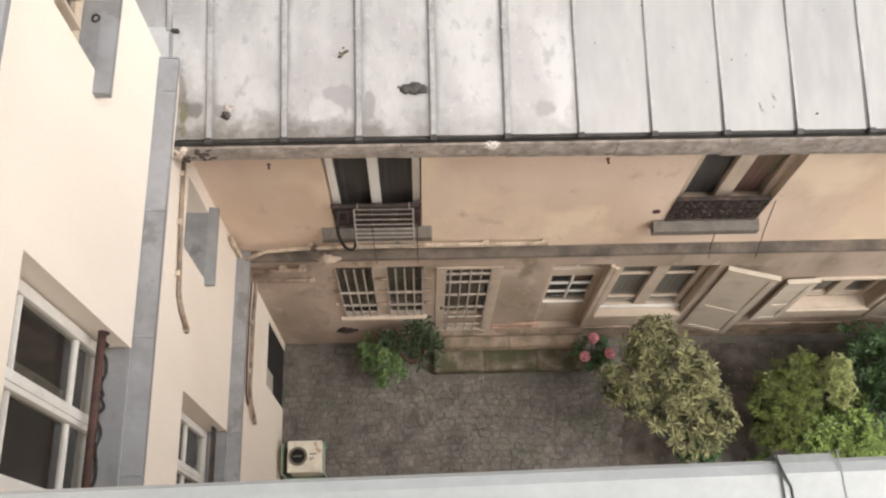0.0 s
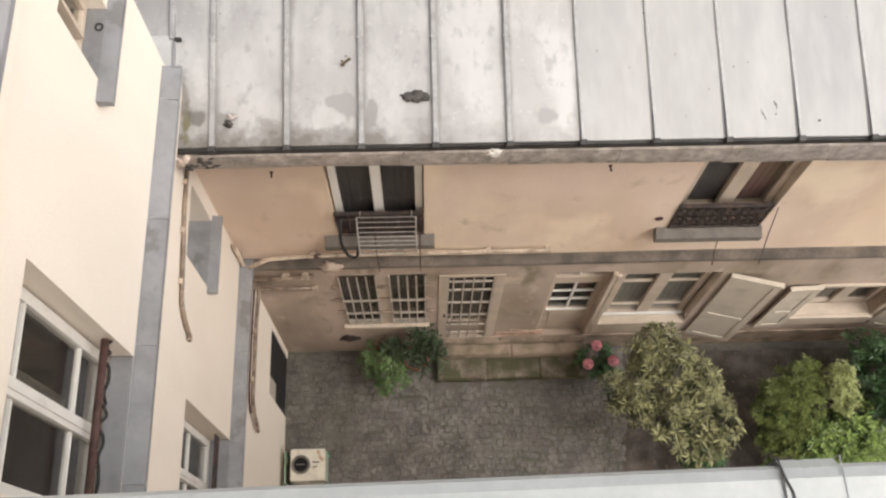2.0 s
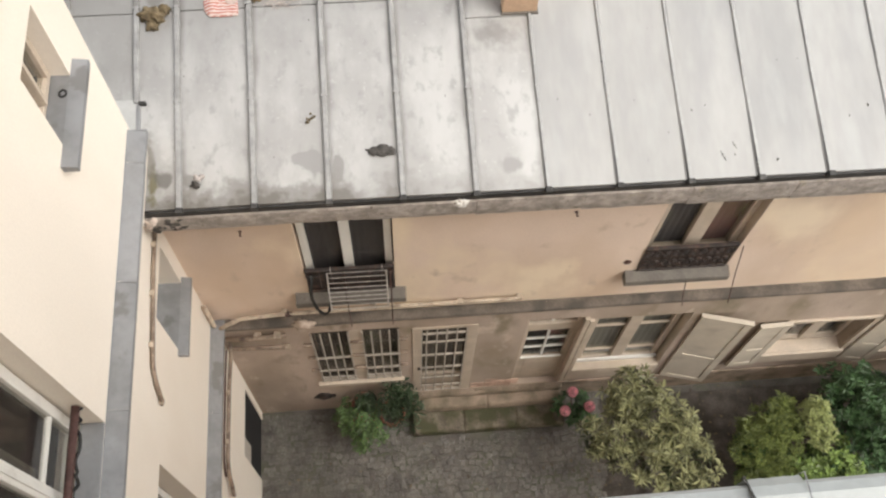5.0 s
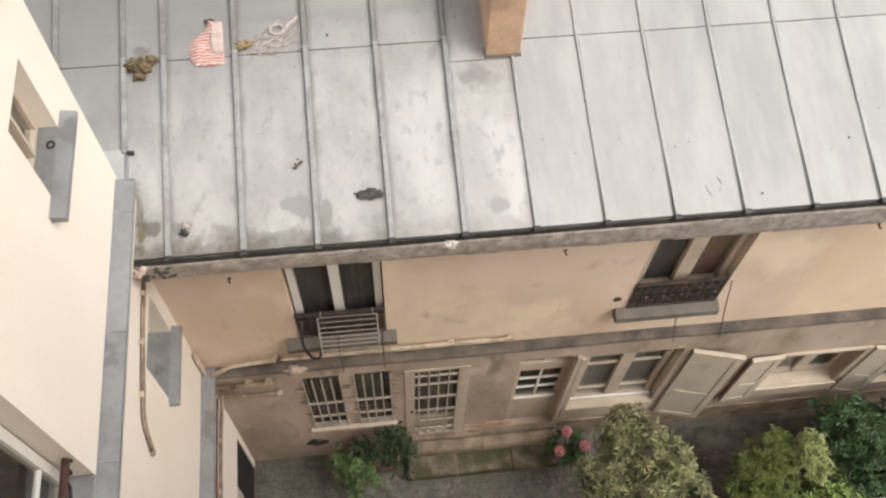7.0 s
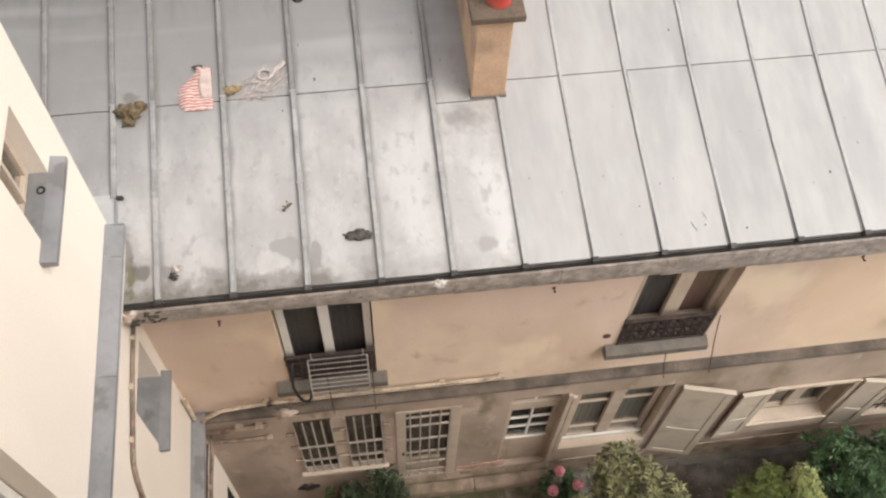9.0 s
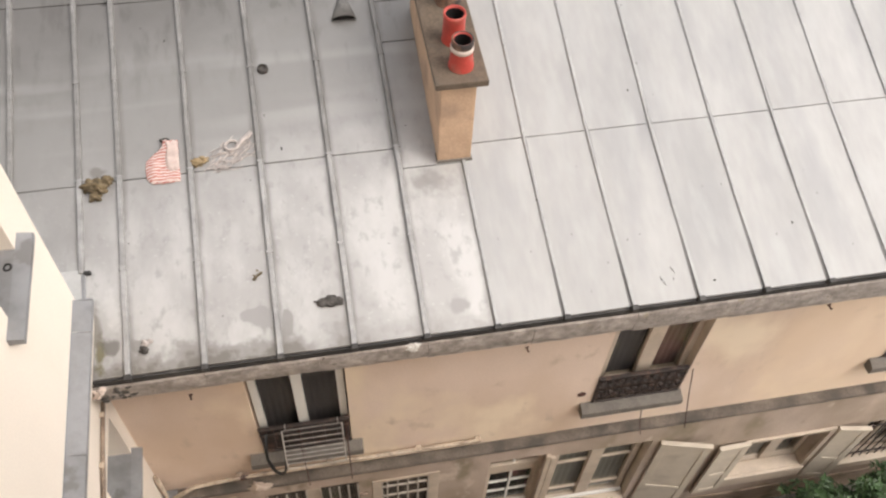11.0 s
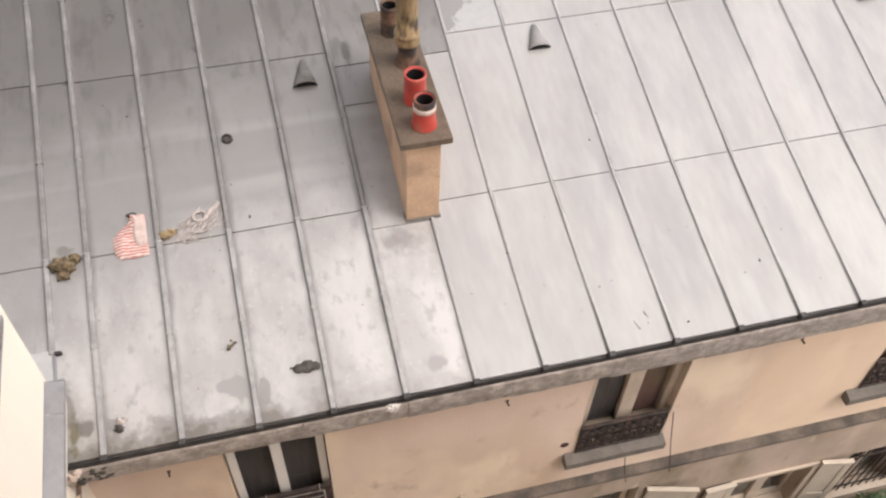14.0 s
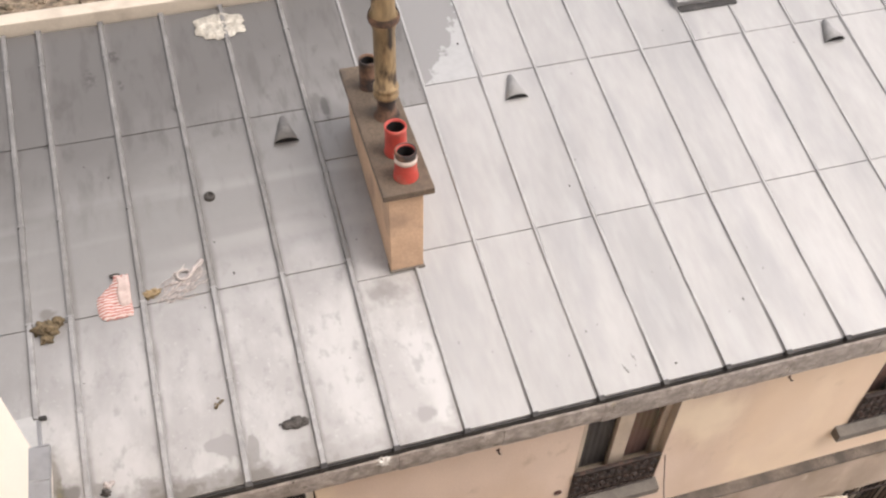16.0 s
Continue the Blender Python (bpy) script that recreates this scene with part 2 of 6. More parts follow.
M_PIPE = mat("painted_pipe", (0.50, 0.41, 0.32), 0.6, var=0.2, scale=8, dirt=(0.20, 0.145, 0.105), dirt_scale=9, dirt_from=0.48, dirt_to=0.75)
M_WIRE = mat("galvanised_wire", (0.5, 0.47, 0.44), 0.45, 0.5, var=0.2, scale=20)
M_RUBBER = mat("black_rubber", (0.012, 0.012, 0.012), 0.6, var=0.2, scale=10)
M_CHIM = mat("chimney_render", (0.54, 0.37, 0.25), 0.85, var=0.12, scale=3, fine=40, bump=0.3, dirt=(0.36, 0.25, 0.18), dirt_scale=3.2, dirt_from=0.48, dirt_to=0.7)
M_CAP = mat("chimney_cap_stone", (0.125, 0.092, 0.065), 0.75, var=0.25, scale=5, fine=40, bump=0.5, dirt=(0.06, 0.05, 0.04), dirt_scale=5)
M_POT = mat("red_terracotta", (0.44, 0.055, 0.04), 0.55, var=0.15, scale=8, bump=0.1, dirt=(0.35, 0.12, 0.09), dirt_scale=8)
M_COLLAR = mat("pale_collar", (0.62, 0.52, 0.46), 0.7, var=0.1)
M_OLDPOT = mat("sooty_clay", (0.17, 0.095, 0.06), 0.8, var=0.3, scale=8, dirt=(0.03, 0.022, 0.02), dirt_scale=6, dirt_from=0.40, dirt_to=0.58)
M_FLUE = mat("tarnished_flue", (0.33, 0.235, 0.13), 0.5, 0.45, var=0.25, scale=7, fine=25, bump=0.1, dirt=(0.13, 0.08, 0.045), dirt_scale=5, streak=0.3, stains=(((0.06, 0.042, 0.03), 9.0, 0.58, 0.68),))
# soot; also paints the dark inside the vent mouths and the doorway
M_SOOT_AND_DARK = mat("soot", (0.008, 0.007, 0.007), 0.95, var=0.2)
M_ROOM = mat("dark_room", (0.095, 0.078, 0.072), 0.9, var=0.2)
M_CURTAIN = mat("red_brown_curtain", (0.25, 0.13, 0.112), 0.9, var=0.15, scale=8, streak=0.1)
# three tones for sheets added behind panes, no known curtains
M_PANE_GREY = mat("grey_pane_backing", (0.27, 0.26, 0.23), 0.9, var=0.15, scale=8, streak=0.1)
M_PANE_BROWN = mat("brown_pane_backing", (0.17, 0.135, 0.115), 0.9, var=0.2, scale=8, streak=0.1)
M_PANE_DARK = mat("dark_grey_pane_backing", (0.075, 0.068, 0.072), 0.9, var=0.3, scale=6, streak=0.15)
M_BARK = mat("bark", (0.09, 0.07, 0.05), 0.9, var=0.3, scale=20, bump=0.8)
M_LEAF1 = mat("olive_leaf", (0.225, 0.225, 0.115), 0.5, var=0.2, scale=4, bump=0, island=0.55)
# darker copy of the olive leaf, standing for shade inside the crown
M_LEAF1B = mat("shaded_olive_leaf", (0.05, 0.06, 0.024), 0.5, var=0.2, scale=4, bump=0, island=0.35)
M_LEAF2 = mat("yellow_green_leaf", (0.135, 0.165, 0.045), 0.55, var=0.2, scale=4, bump=0, island=0.4)
M_LEAF3 = mat("bright_green_leaf", (0.135, 0.20, 0.045), 0.5, var=0.2, scale=4, bump=0, island=0.45)
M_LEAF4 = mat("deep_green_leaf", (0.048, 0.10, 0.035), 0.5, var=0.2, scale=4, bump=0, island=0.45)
M_POTLEAF = mat("mid_green_leaf", (0.085, 0.14, 0.045), 0.5, var=0.2, scale=4, bump=0, island=0.5)
M_POTLEAF2 = mat("dull_green_leaf", (0.05, 0.075, 0.038), 0.5, var=0.2, scale=4, bump=0, island=0.5)
M_LEAF5 = mat("pale_leaf", (0.24, 0.27, 0.10), 0.55, var=0.15, scale=4, bump=0, island=0.3)
M_PINK = mat("pink_petal", (0.76, 0.32, 0.37), 0.6, var=0.15, scale=20, bump=0, island=0.25)
M_CLAY = mat("clay_pot", (0.26, 0.10, 0.07), 0.8, var=0.2, scale=8)
M_FLASH = mat("zinc_flashing", (0.50, 0.50, 0.49), 0.45, 0.3, var=0.08, scale=4, fine=18, bump=0.04)
M_PLASTIC = mat("cream_plastic", (0.66, 0.62, 0.52), 0.5, var=0.08, scale=6, bump=0.03, dirt=(0.45, 0.40, 0.32), dirt_scale=4, stains=(((0.40, 0.26, 0.17), 7.0, 0.60, 0.70),))
M_GREEN = mat("pale_green_metal", (0.24, 0.36, 0.25), 0.5, var=0.1, scale=6)
M_MOSS = mat("moss", (0.17, 0.128, 0.075), 0.95, var=0.4, scale=20, fine=80, bump=1.0, dirt=(0.14, 0.11, 0.06), dirt_scale=14)
M_MOSSDARK = mat("dark_moss", (0.075, 0.068, 0.062), 0.95, var=0.4, scale=20, fine=80, bump=1.0)
M_LITTER = mat("white_plastic_bag", (0.44, 0.41, 0.35), 0.5, var=0.25, scale=14, bump=0.1)
M_BIRD = mat("white_lime", (0.75, 0.73, 0.70), 0.8, var=0.1)
M_RAG = mat("dirty_thread", (0.46, 0.41, 0.385), 0.9, var=0.2, scale=15)
M_GRAVEL = mat("mossy_gravel", (0.22, 0.17, 0.12), 0.95, var=0.5, scale=9, fine=40, bump=1.0, dirt=(0.06, 0.06, 0.03), dirt_scale=5)


def striped(name, a, b, freq):
    m = bpy.data.materials.new(name)
    m.use_nodes = True
    n, l = m.node_tree.nodes, m.node_tree.links
    w = n.new("ShaderNodeTexWave")
    w.inputs["Scale"].default_value, w.inputs["Distortion"].default_value, w.inputs["Detail Scale"].default_value = freq, 4.0, 2.5
    w.bands_direction = "Y"
    g = n.new("ShaderNodeNewGeometry")
    l.new(g.outputs["Position"], w.inputs["Vector"])
    r = n.new("ShaderNodeValToRGB")
    r.color_ramp.elements[0].position, r.color_ramp.elements[1].position = 0.42, 0.58
    r.color_ramp.elements[0].color, r.color_ramp.elements[1].color = (*a, 1), (*b, 1)
    l.new(w.outputs["Fac"], r.inputs[0])
    l.new(r.outputs[0], n["Principled BSDF"].inputs["Base Color"])
    n["Principled BSDF"].inputs["Roughness"].default_value = 0.8
    return m


M_CLOTH = striped("red_striped_cloth", (0.40, 0.15, 0.13), (0.56, 0.46, 0.42), 11.0)
M_PALECLOTH = mat("pale_cloth", (0.50, 0.40, 0.365), 0.85, var=0.1, scale=14, dirt=(0.45, 0.33, 0.30), dirt_scale=16)


def glass(name, tint=0.88):
    m = bpy.data.materials.new(name)
    m.use_nodes = True
    n, l = m.node_tree.nodes, m.node_tree.links
    n.remove(n["Principled BSDF"])
    tr, gl, fr, mx = n.new("ShaderNodeBsdfTransparent"), n.new("ShaderNodeBsdfGlossy"), n.new("ShaderNodeLayerWeight"), n.new("ShaderNodeMixShader")
    tr.inputs["Color"].default_value = (tint, tint, tint * 0.98, 1)
    gl.inputs["Roughness"].default_value = 0.03
    fr.inputs["Blend"].default_value = 0.5
    pw, sc = n.new("ShaderNodeMath"), n.new("ShaderNodeMath")
    pw.operation, sc.operation = "POWER", "MULTIPLY_ADD"
    l.new(fr.outputs["Facing"], pw.inputs[0])
    pw.inputs[1].default_value = 5.0
    l.new(pw.outputs[0], sc.inputs[0])
    sc.inputs[1].default_value, sc.inputs[2].default_value = 0.65, 0.02
    l.new(sc.outputs[0], mx.inputs[0])
    l.new(tr.outputs[0], mx.inputs[1])
    l.new(gl.outputs[0], mx.inputs[2])
    # faint grey veil stands for haze and reflections over the dark panes
    veil, film, tex, rmp = n.new("ShaderNodeBsdfDiffuse"), n.new("ShaderNodeMixShader"), n.new("ShaderNodeTexNoise"), n.new("ShaderNodeMapRange")
    veil.inputs["Color"].default_value = (0.42, 0.38, 0.36, 1)
    tex.inputs["Scale"].default_value = 5.0
    l.new(tex.outputs["Fac"], rmp.inputs["Value"])
    rmp.inputs["To Min"].default_value, rmp.inputs["To Max"].default_value = 0.005, 0.05
    l.new(rmp.outputs[0], film.inputs[0])
    l.new(mx.outputs[0], film.inputs[1])
    l.new(veil.outputs[0], film.inputs[2])
    l.new(film.outputs[0], n["Material Output"].inputs["Surface"])
    return m


M_GLASS = glass("window_glass")


def weathered_zinc():
    """Old zinc: pale by the eave, darker towards the ridge by damp and painted sky reflection, grime along the seams
    and at the foot.
    """
    m = bpy.data.materials.new("zinc_old")
    m.use_nodes = True
    n, l = m.node_tree.nodes, m.node_tree.links
    b = n["Principled BSDF"]
    b.inputs["Metallic"].default_value = 0.35
    geo, tc, inf = n.new("ShaderNodeNewGeometry"), n.new("ShaderNodeTexCoord"), n.new("ShaderNodeObjectInfo")
    sep, loc = n.new("ShaderNodeSeparateXYZ"), n.new("ShaderNodeSeparateXYZ")
    l.new(geo.outputs["Position"], sep.inputs[0])
    l.new(tc.outputs["Object"], loc.inputs[0])
    X, Y, U, V = sep.outputs["X"], sep.outputs["Y"], loc.outputs["X"], loc.outputs["Y"]

    def calc(op, a, c=0.0, d=0.0):
        t = n.new("ShaderNodeMath")
        t.operation = op
        for i, v in enumerate((a, c, d)):
            if isinstance(v, (int, float)):
                t.inputs[i].default_value = v
            else:
                l.new(v, t.inputs[i])
        return t.outputs[0]

    def tex(scale, stretch=(1, 1, 1), detail=5.0, rough=0.55):
        mp, t = n.new("ShaderNodeMapping"), n.new("ShaderNodeTexNoise")
        mp.inputs["Scale"].default_value = stretch
        l.new(geo.outputs["Position"], mp.inputs["Vector"])
        l.new(mp.outputs[0], t.inputs["Vector"])
        t.inputs["Scale"].default_value, t.inputs["Detail"].default_value, t.inputs["Roughness"].default_value = scale, detail, rough
        return t.outputs["Fac"]

    def step(src, a, c, lo=0.0, hi=1.0):
        t = n.new("ShaderNodeMapRange")
        t.interpolation_type = "SMOOTHSTEP"
        l.new(src, t.inputs["Value"])
        for k, v in (("From Min", a), ("From Max", c), ("To Min", lo), ("To Max", hi)):
            t.inputs[k].default_value = v
        return t.outputs[0]

    def blend(col, tint, fac):
        t = n.new("ShaderNodeMix")
        t.data_type = "RGBA"
        l.new(fac, t.inputs["Factor"])
        if isinstance(col, tuple):
            t.inputs["A"].default_value = (*col, 1)
        else:
            l.new(col, t.inputs["A"])
        t.inputs["B"].default_value = (*tint, 1)
        return t.outputs["Result"]

    def blotch(cx, cy, rx, ry, soft=0.35):
        """A patch with a ragged outline round one place."""
        d = calc("SQRT", calc("ADD", calc("POWER", calc("DIVIDE", calc("SUBTRACT", X, cx), rx), 2), calc("POWER", calc("DIVIDE", calc("SUBTRACT", Y, cy), ry), 2)))
        return step(calc("MULTIPLY_ADD", rag_, 2.6, calc("SUBTRACT", -0.3, d)), 0.0, soft)

    rag_ = tex(6.0, detail=6.0)
    col = blend((0.375, 0.366, 0.357), (0.475, 0.468, 0.458), step(tex(2.6, (1, 0.45, 1)), 0.38, 0.66))
    col = blend(col, (0.315, 0.308, 0.30), step(tex(11.0, (1, 0.6, 1)), 0.52, 0.72, 0, 0.75))
    col = blend(col, (0.50, 0.495, 0.485), step(tex(24.0), 0.60, 0.72, 0, 0.55))
    # damp, plus the sky's fading reflection painted as darkening up the slope
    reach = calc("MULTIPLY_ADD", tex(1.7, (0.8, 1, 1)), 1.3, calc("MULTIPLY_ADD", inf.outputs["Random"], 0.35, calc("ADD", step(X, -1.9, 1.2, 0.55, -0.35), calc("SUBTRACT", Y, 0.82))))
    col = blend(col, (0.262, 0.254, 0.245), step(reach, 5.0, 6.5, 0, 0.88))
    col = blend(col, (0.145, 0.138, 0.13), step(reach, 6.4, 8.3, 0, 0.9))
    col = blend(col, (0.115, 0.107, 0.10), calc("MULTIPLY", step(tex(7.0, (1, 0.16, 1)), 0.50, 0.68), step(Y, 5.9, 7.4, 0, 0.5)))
    # dent highlights painted as pale bands, and dark stains across the upper sheets
    band = calc("MULTIPLY", step(tex(1.9, (0.25, 2.4, 1), 1.0), 0.42, 0.70), calc("MULTIPLY", step(Y, 5.55, 5.8), step(Y, 6.5, 6.9, 1, 0)))
    col = blend(col, (0.40, 0.39, 0.378), calc("MULTIPLY", band, 0.55))
    col = blend(col, (0.115, 0.108, 0.10), calc("MULTIPLY", step(tex(4.5, (1, 0.5, 1)), 0.58, 0.70), step(Y, 6.3, 7.6, 0, 0.55)))
    # grime along the battens and at the foot of each sheet
    side = calc("MULTIPLY_ADD", tex(5.0, (1, 0.35, 1)), 0.12, calc("ABSOLUTE", U))
    col = blend(col, (0.20, 0.19, 0.18), step(side, 0.29, 0.36, 0, 0.85))
    foot = calc("MULTIPLY_ADD", rag_, 0.62, calc("SUBTRACT", 0, calc("SUBTRACT", Y, 3.82)))
    foot = calc("MULTIPLY_ADD", calc("ABSOLUTE", U), 0.42, foot)
    west = step(X, -0.6, 0.6, 1, 0.35)
    col = blend(col, (0.225, 0.213, 0.20), calc("MULTIPLY", step(foot, 0.17, 0.30, 0, 0.8), west))
    col = blend(col, (0.14, 0.125, 0.108), calc("MULTIPLY", step(foot, 0.30, 0.40, 0, 0.7), west))
    col = blend(col, (0.30, 0.292, 0.285), calc("MULTIPLY", blotch(-0.60, 4.17, 0.17, 0.10, 0.3), 0.9))
    col = blend(col, (0.285, 0.277, 0.27), calc("MULTIPLY", blotch(1.12, 4.05, 0.13, 0.10, 0.5), 0.9))
    col = blend(col, (0.25, 0.24, 0.23), calc("MULTIPLY", blotch(-0.36, 4.10, 0.05, 0.14, 0.3), 0.8))
    col = blend(col, (0.20, 0.19, 0.18), calc("MULTIPLY", blotch(1.10, 5.20, 0.24, 0.16, 0.8), 0.6))
    col = blend(col, (0.20, 0.19, 0.18), calc("MULTIPLY", blotch(-1.60, 4.06, 0.10, 0.09, 0.5), 0.7))
    col = blend(col, (0.145, 0.128, 0.062), calc("MULTIPLY", blotch(-1.91, 4.00, 0.06, 0.17, 0.5), 0.85))
    col = blend(col, (0.12, 0.112, 0.10), calc("MULTIPLY", blotch(-1.82, 4.08, 0.10, 0.10, 0.6), 0.75))
    col = blend(col, (0.17, 0.155, 0.14), calc("MULTIPLY", blotch(-1.88, 5.66, 0.10, 0.06, 0.6), 0.7))
    col = blend(col, (0.09, 0.085, 0.08), calc("MULTIPLY", blotch(0.95, 7.30, 0.05, 0.16, 0.5), 0.7))
    col = blend(col, (0.52, 0.515, 0.50), calc("MULTIPLY", blotch(-1.80, 4.42, 0.08, 0.20, 0.6), 0.7))
    col = blend(col, (0.17, 0.158, 0.14), calc("MULTIPLY", blotch(-1.95, 4.25, 0.07, 0.30, 0.7), 0.7))
    for cx, cy, rx, ry in ((-1.28, 8.15, 0.10, 0.16), (-0.99, 8.00, 0.05, 0.14), (-0.50, 7.66, 0.05, 0.12), (-1.03, 8.40, 0.07, 0.10), (-1.75, 7.42, 0.07, 0.04)):
        col = blend(col, (0.085, 0.08, 0.074), calc("MULTIPLY", calc("MULTIPLY", blotch(cx, cy, rx, ry, 0.8), step(tex(19.0), 0.40, 0.54)), 0.85))
    l.new(col, b.inputs["Base Color"])
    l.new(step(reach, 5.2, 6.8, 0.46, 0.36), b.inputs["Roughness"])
    bp = n.new("ShaderNodeBump")
    bp.inputs["Strength"].default_value, bp.inputs["Distance"].default_value = 0.10, 0.01
    l.new(tex(7.0, (1, 1.6, 1)), bp.inputs["Height"])
    l.new(bp.outputs[0], b.inputs["Normal"])
    return m


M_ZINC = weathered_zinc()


# ---- building helpers ----
def thing(name, loc, label="", category="", group="", kind=""):
    ob = new(name)
    ob.empty_display_size = 0.1
    ob.location = loc
    return tagged(ob, label, category, group, kind)


def link(ob, parent):
    """Hang ob, built in world metres, under parent (an Empty, or a part that stands at the origin)."""
    ob.parent = parent
    if parent.type == "EMPTY":
        ob.matrix_parent_inverse = Matrix.Translation(parent.location).inverted()


def part(name, bm, material, parent=None, label="", smooth=False):
    me = bpy.data.meshes.new(name)
    bmesh.ops.recalc_face_normals(bm, faces=bm.faces)
    for f in bm.faces:
        f.smooth = smooth
    bm.to_mesh(me)
    bm.free()
    me.materials.append(material)
    ob = new(name, me)
    if parent is not None:
        link(ob, parent)
    if label:
        ob["label"] = label
    return ob


def bx(bm, x0, y0, z0, x1, y1, z1, bevel=0.0):
    vs = bmesh.ops.create_cube(bm, size=1)["verts"]
    c, s = Vector(((x0 + x1) / 2, (y0 + y1) / 2, (z0 + z1) / 2)), Vector((abs(x1 - x0), abs(y1 - y0), abs(z1 - z0)))
    for v in vs:
        v.co = Vector((v.co.x * s.x, v.co.y * s.y, v.co.z * s.z)) + c
    if bevel:
        es = list({e for v in vs for e in v.link_edges})
        bmesh.ops.bevel(bm, geom=es, offset=bevel, segments=2, affect="EDGES", profile=0.6)
    return bm


def box(x0, y0, z0, x1, y1, z1, bevel=0.0):
    return bx(bmesh.new(), x0, y0, z0, x1, y1, z1, bevel)


def tube(bm, pts, r, seg=8, r1=None):
    """A round bar along a line of points, tapering from r to r1."""
    pts = [Vector(p) for p in pts]
    rings = []
    for i, p in enumerate(pts):
        d = (pts[min(i + 1, len(pts) - 1)] - pts[max(i - 1, 0)]).normalized()
        a = d.orthogonal().normalized() if abs(d.z) > 0.9 else d.cross(Vector((0, 0, 1))).normalized()
        b = d.cross(a)
        k = i / max(1, len(pts) - 1)
        rr = r + ((r1 if r1 is not None else r) - r) * k
        rings.append([bm.verts.new(p + rr * (a * math.cos(2 * math.pi * j / seg) + b * math.sin(2 * math.pi * j / seg))) for j in range(seg)])
    for u, v in zip(rings, rings[1:]):
        for j in range(seg):
            bm.faces.new((u[j], u[(j + 1) % seg], v[(j + 1) % seg], v[j]))
    bm.faces.new(rings[0])
    bm.faces.new(rings[-1])
    return bm


def lathe(bm, x, y, profile, seg=20):
    """Turn a line of (radius, z) about the upright axis through x, y."""
    rings = [[bm.verts.new((x + r * math.cos(2 * math.pi * j / seg), y + r * math.sin(2 * math.pi * j / seg), z)) for j in range(seg)] for r, z in profile]
    for u, v in zip(rings, rings[1:]):
        for j in range(seg):
            bm.faces.new((u[j], u[(j + 1) % seg], v[(j + 1) % seg], v[j]))
    return bm


def pierced(us, vs, holes, place, thick):
    """A slab with rectangular openings. place(u, v, d) gives the point at depth d."""
    us = sorted({*us, *[h[0] for h in holes], *[h[1] for h in holes]})
    vs = sorted({*vs, *[h[2] for h in holes], *[h[3] for h in holes]})
    bm = bmesh.new()
    grid = {}

    def vert(i, j, k):
        if (i, j, k) not in grid:
            grid[i, j, k] = bm.verts.new(place(us[i], vs[j], k * thick))
        return grid[i, j, k]

    def solid(i, j):
        if not (0 <= i < len(us) - 1 and 0 <= j < len(vs) - 1):
            return False
        u, v = (us[i] + us[i + 1]) / 2, (vs[j] + vs[j + 1]) / 2
        return not any(a < u < b and c < v < d for a, b, c, d in holes)

    for i in range(len(us) - 1):
        for j in range(len(vs) - 1):
            if not solid(i, j):
                continue
            for k in (0, 1):
                bm.faces.new([vert(i, j, k), vert(i + 1, j, k), vert(i + 1, j + 1, k), vert(i, j + 1, k)])
            for di, dj, a, b in ((-1, 0, (i, j), (i, j + 1)), (1, 0, (i + 1, j), (i + 1, j + 1)), (0, -1, (i, j), (i + 1, j)), (0, 1, (i, j + 1), (i + 1, j + 1))):
                if not solid(i + di, j + dj):
                    bm.faces.new([vert(*a, 0), vert(*b, 0), vert(*b, 1), vert(*a, 1)])
    return bm


def lump(bm, c, r, n=2, rough=0.25, flat=1.0, seed=0):
    """An uneven clump round c."""
    vs = bmesh.ops.create_icosphere(bm, subdivisions=n, radius=1)["verts"]
    for v in vs:
        k = 1 + rough * noise.noise(v.co * 2.3 + Vector((seed, seed * 1.7, 0))) * 2
        v.co = Vector(c) + Vector((v.co.x * r[0] * k, v.co.y * r[1] * k, v.co.z * r[2] * k * flat))
    return bm


D = 4.1          # the facade's plane
XW = -2.07       # the west wall's plane

# ---- ground ----
g = bmesh.new()
bx(g, -400, -400, -0.3, 400, 400, 0)
ground = tagged(part("ground", g, M_EARTH), "wet dark earth under the courtyard paving", "ground", kind="structure")
s = bmesh.new()
NX, NY = 40, 26
grid = [[s.verts.new((3.0 + 0.25 * noise.noise(Vector((j * 0.6, 9, 1))) + 9.5 * i / NX, 0.4 + 3.55 * j / NY, (-0.03 if i == 0 else 0.03) + 0.05 * noise.noise(Vector((i * 0.5, j * 0.5, 3))) + 0.03 * random.random())) for j in range(NY + 1)] for i in range(NX + 1)]
for i in range(NX):
    for j in range(NY):
        s.faces.new((grid[i][j], grid[i + 1][j], grid[i + 1][j + 1], grid[i][j + 1]))
tagged(part("planting_bed", s, M_SOIL, smooth=True), "dark wet soil of the planting bed", "soil", kind="structure")

# ---- facade wall of the low house, with its openings ----
UP = [(-0.88, 0.07, 4.62, 6.62), (2.745, 3.79, 4.66, 6.62), (6.24, 7.30, 4.72, 6.62), (9.9, 10.9, 4.7, 6.62)]
GF = [(-1.02, 0.09, 1.40, 3.36), (0.25, 1.08, 0.56, 3.30), (1.70, 2.44, 0.56, 3.30), (2.55, 3.83, 1.10, 3.20), (5.34, 6.46, 1.20, 2.60), (7.05, 8.1, 1.2, 2.62)]
wall_north = tagged(part("wall_north", pierced([XW - 0.3, 14], [3.92, 7.0], UP, lambda u, v, d: (u, D + d, v), 0.32), M_STUCCO), "beige stuccoed upper house wall, stained by rain", "wall", kind="structure")
tagged(part("wall_north_ground", pierced([XW - 0.3, 14], [-0.2, 3.92], GF, lambda u, v, d: (u, D + d, v), 0.32), M_STUCCO2), "dirty beige stuccoed ground-floor wall", "wall", kind="structure")
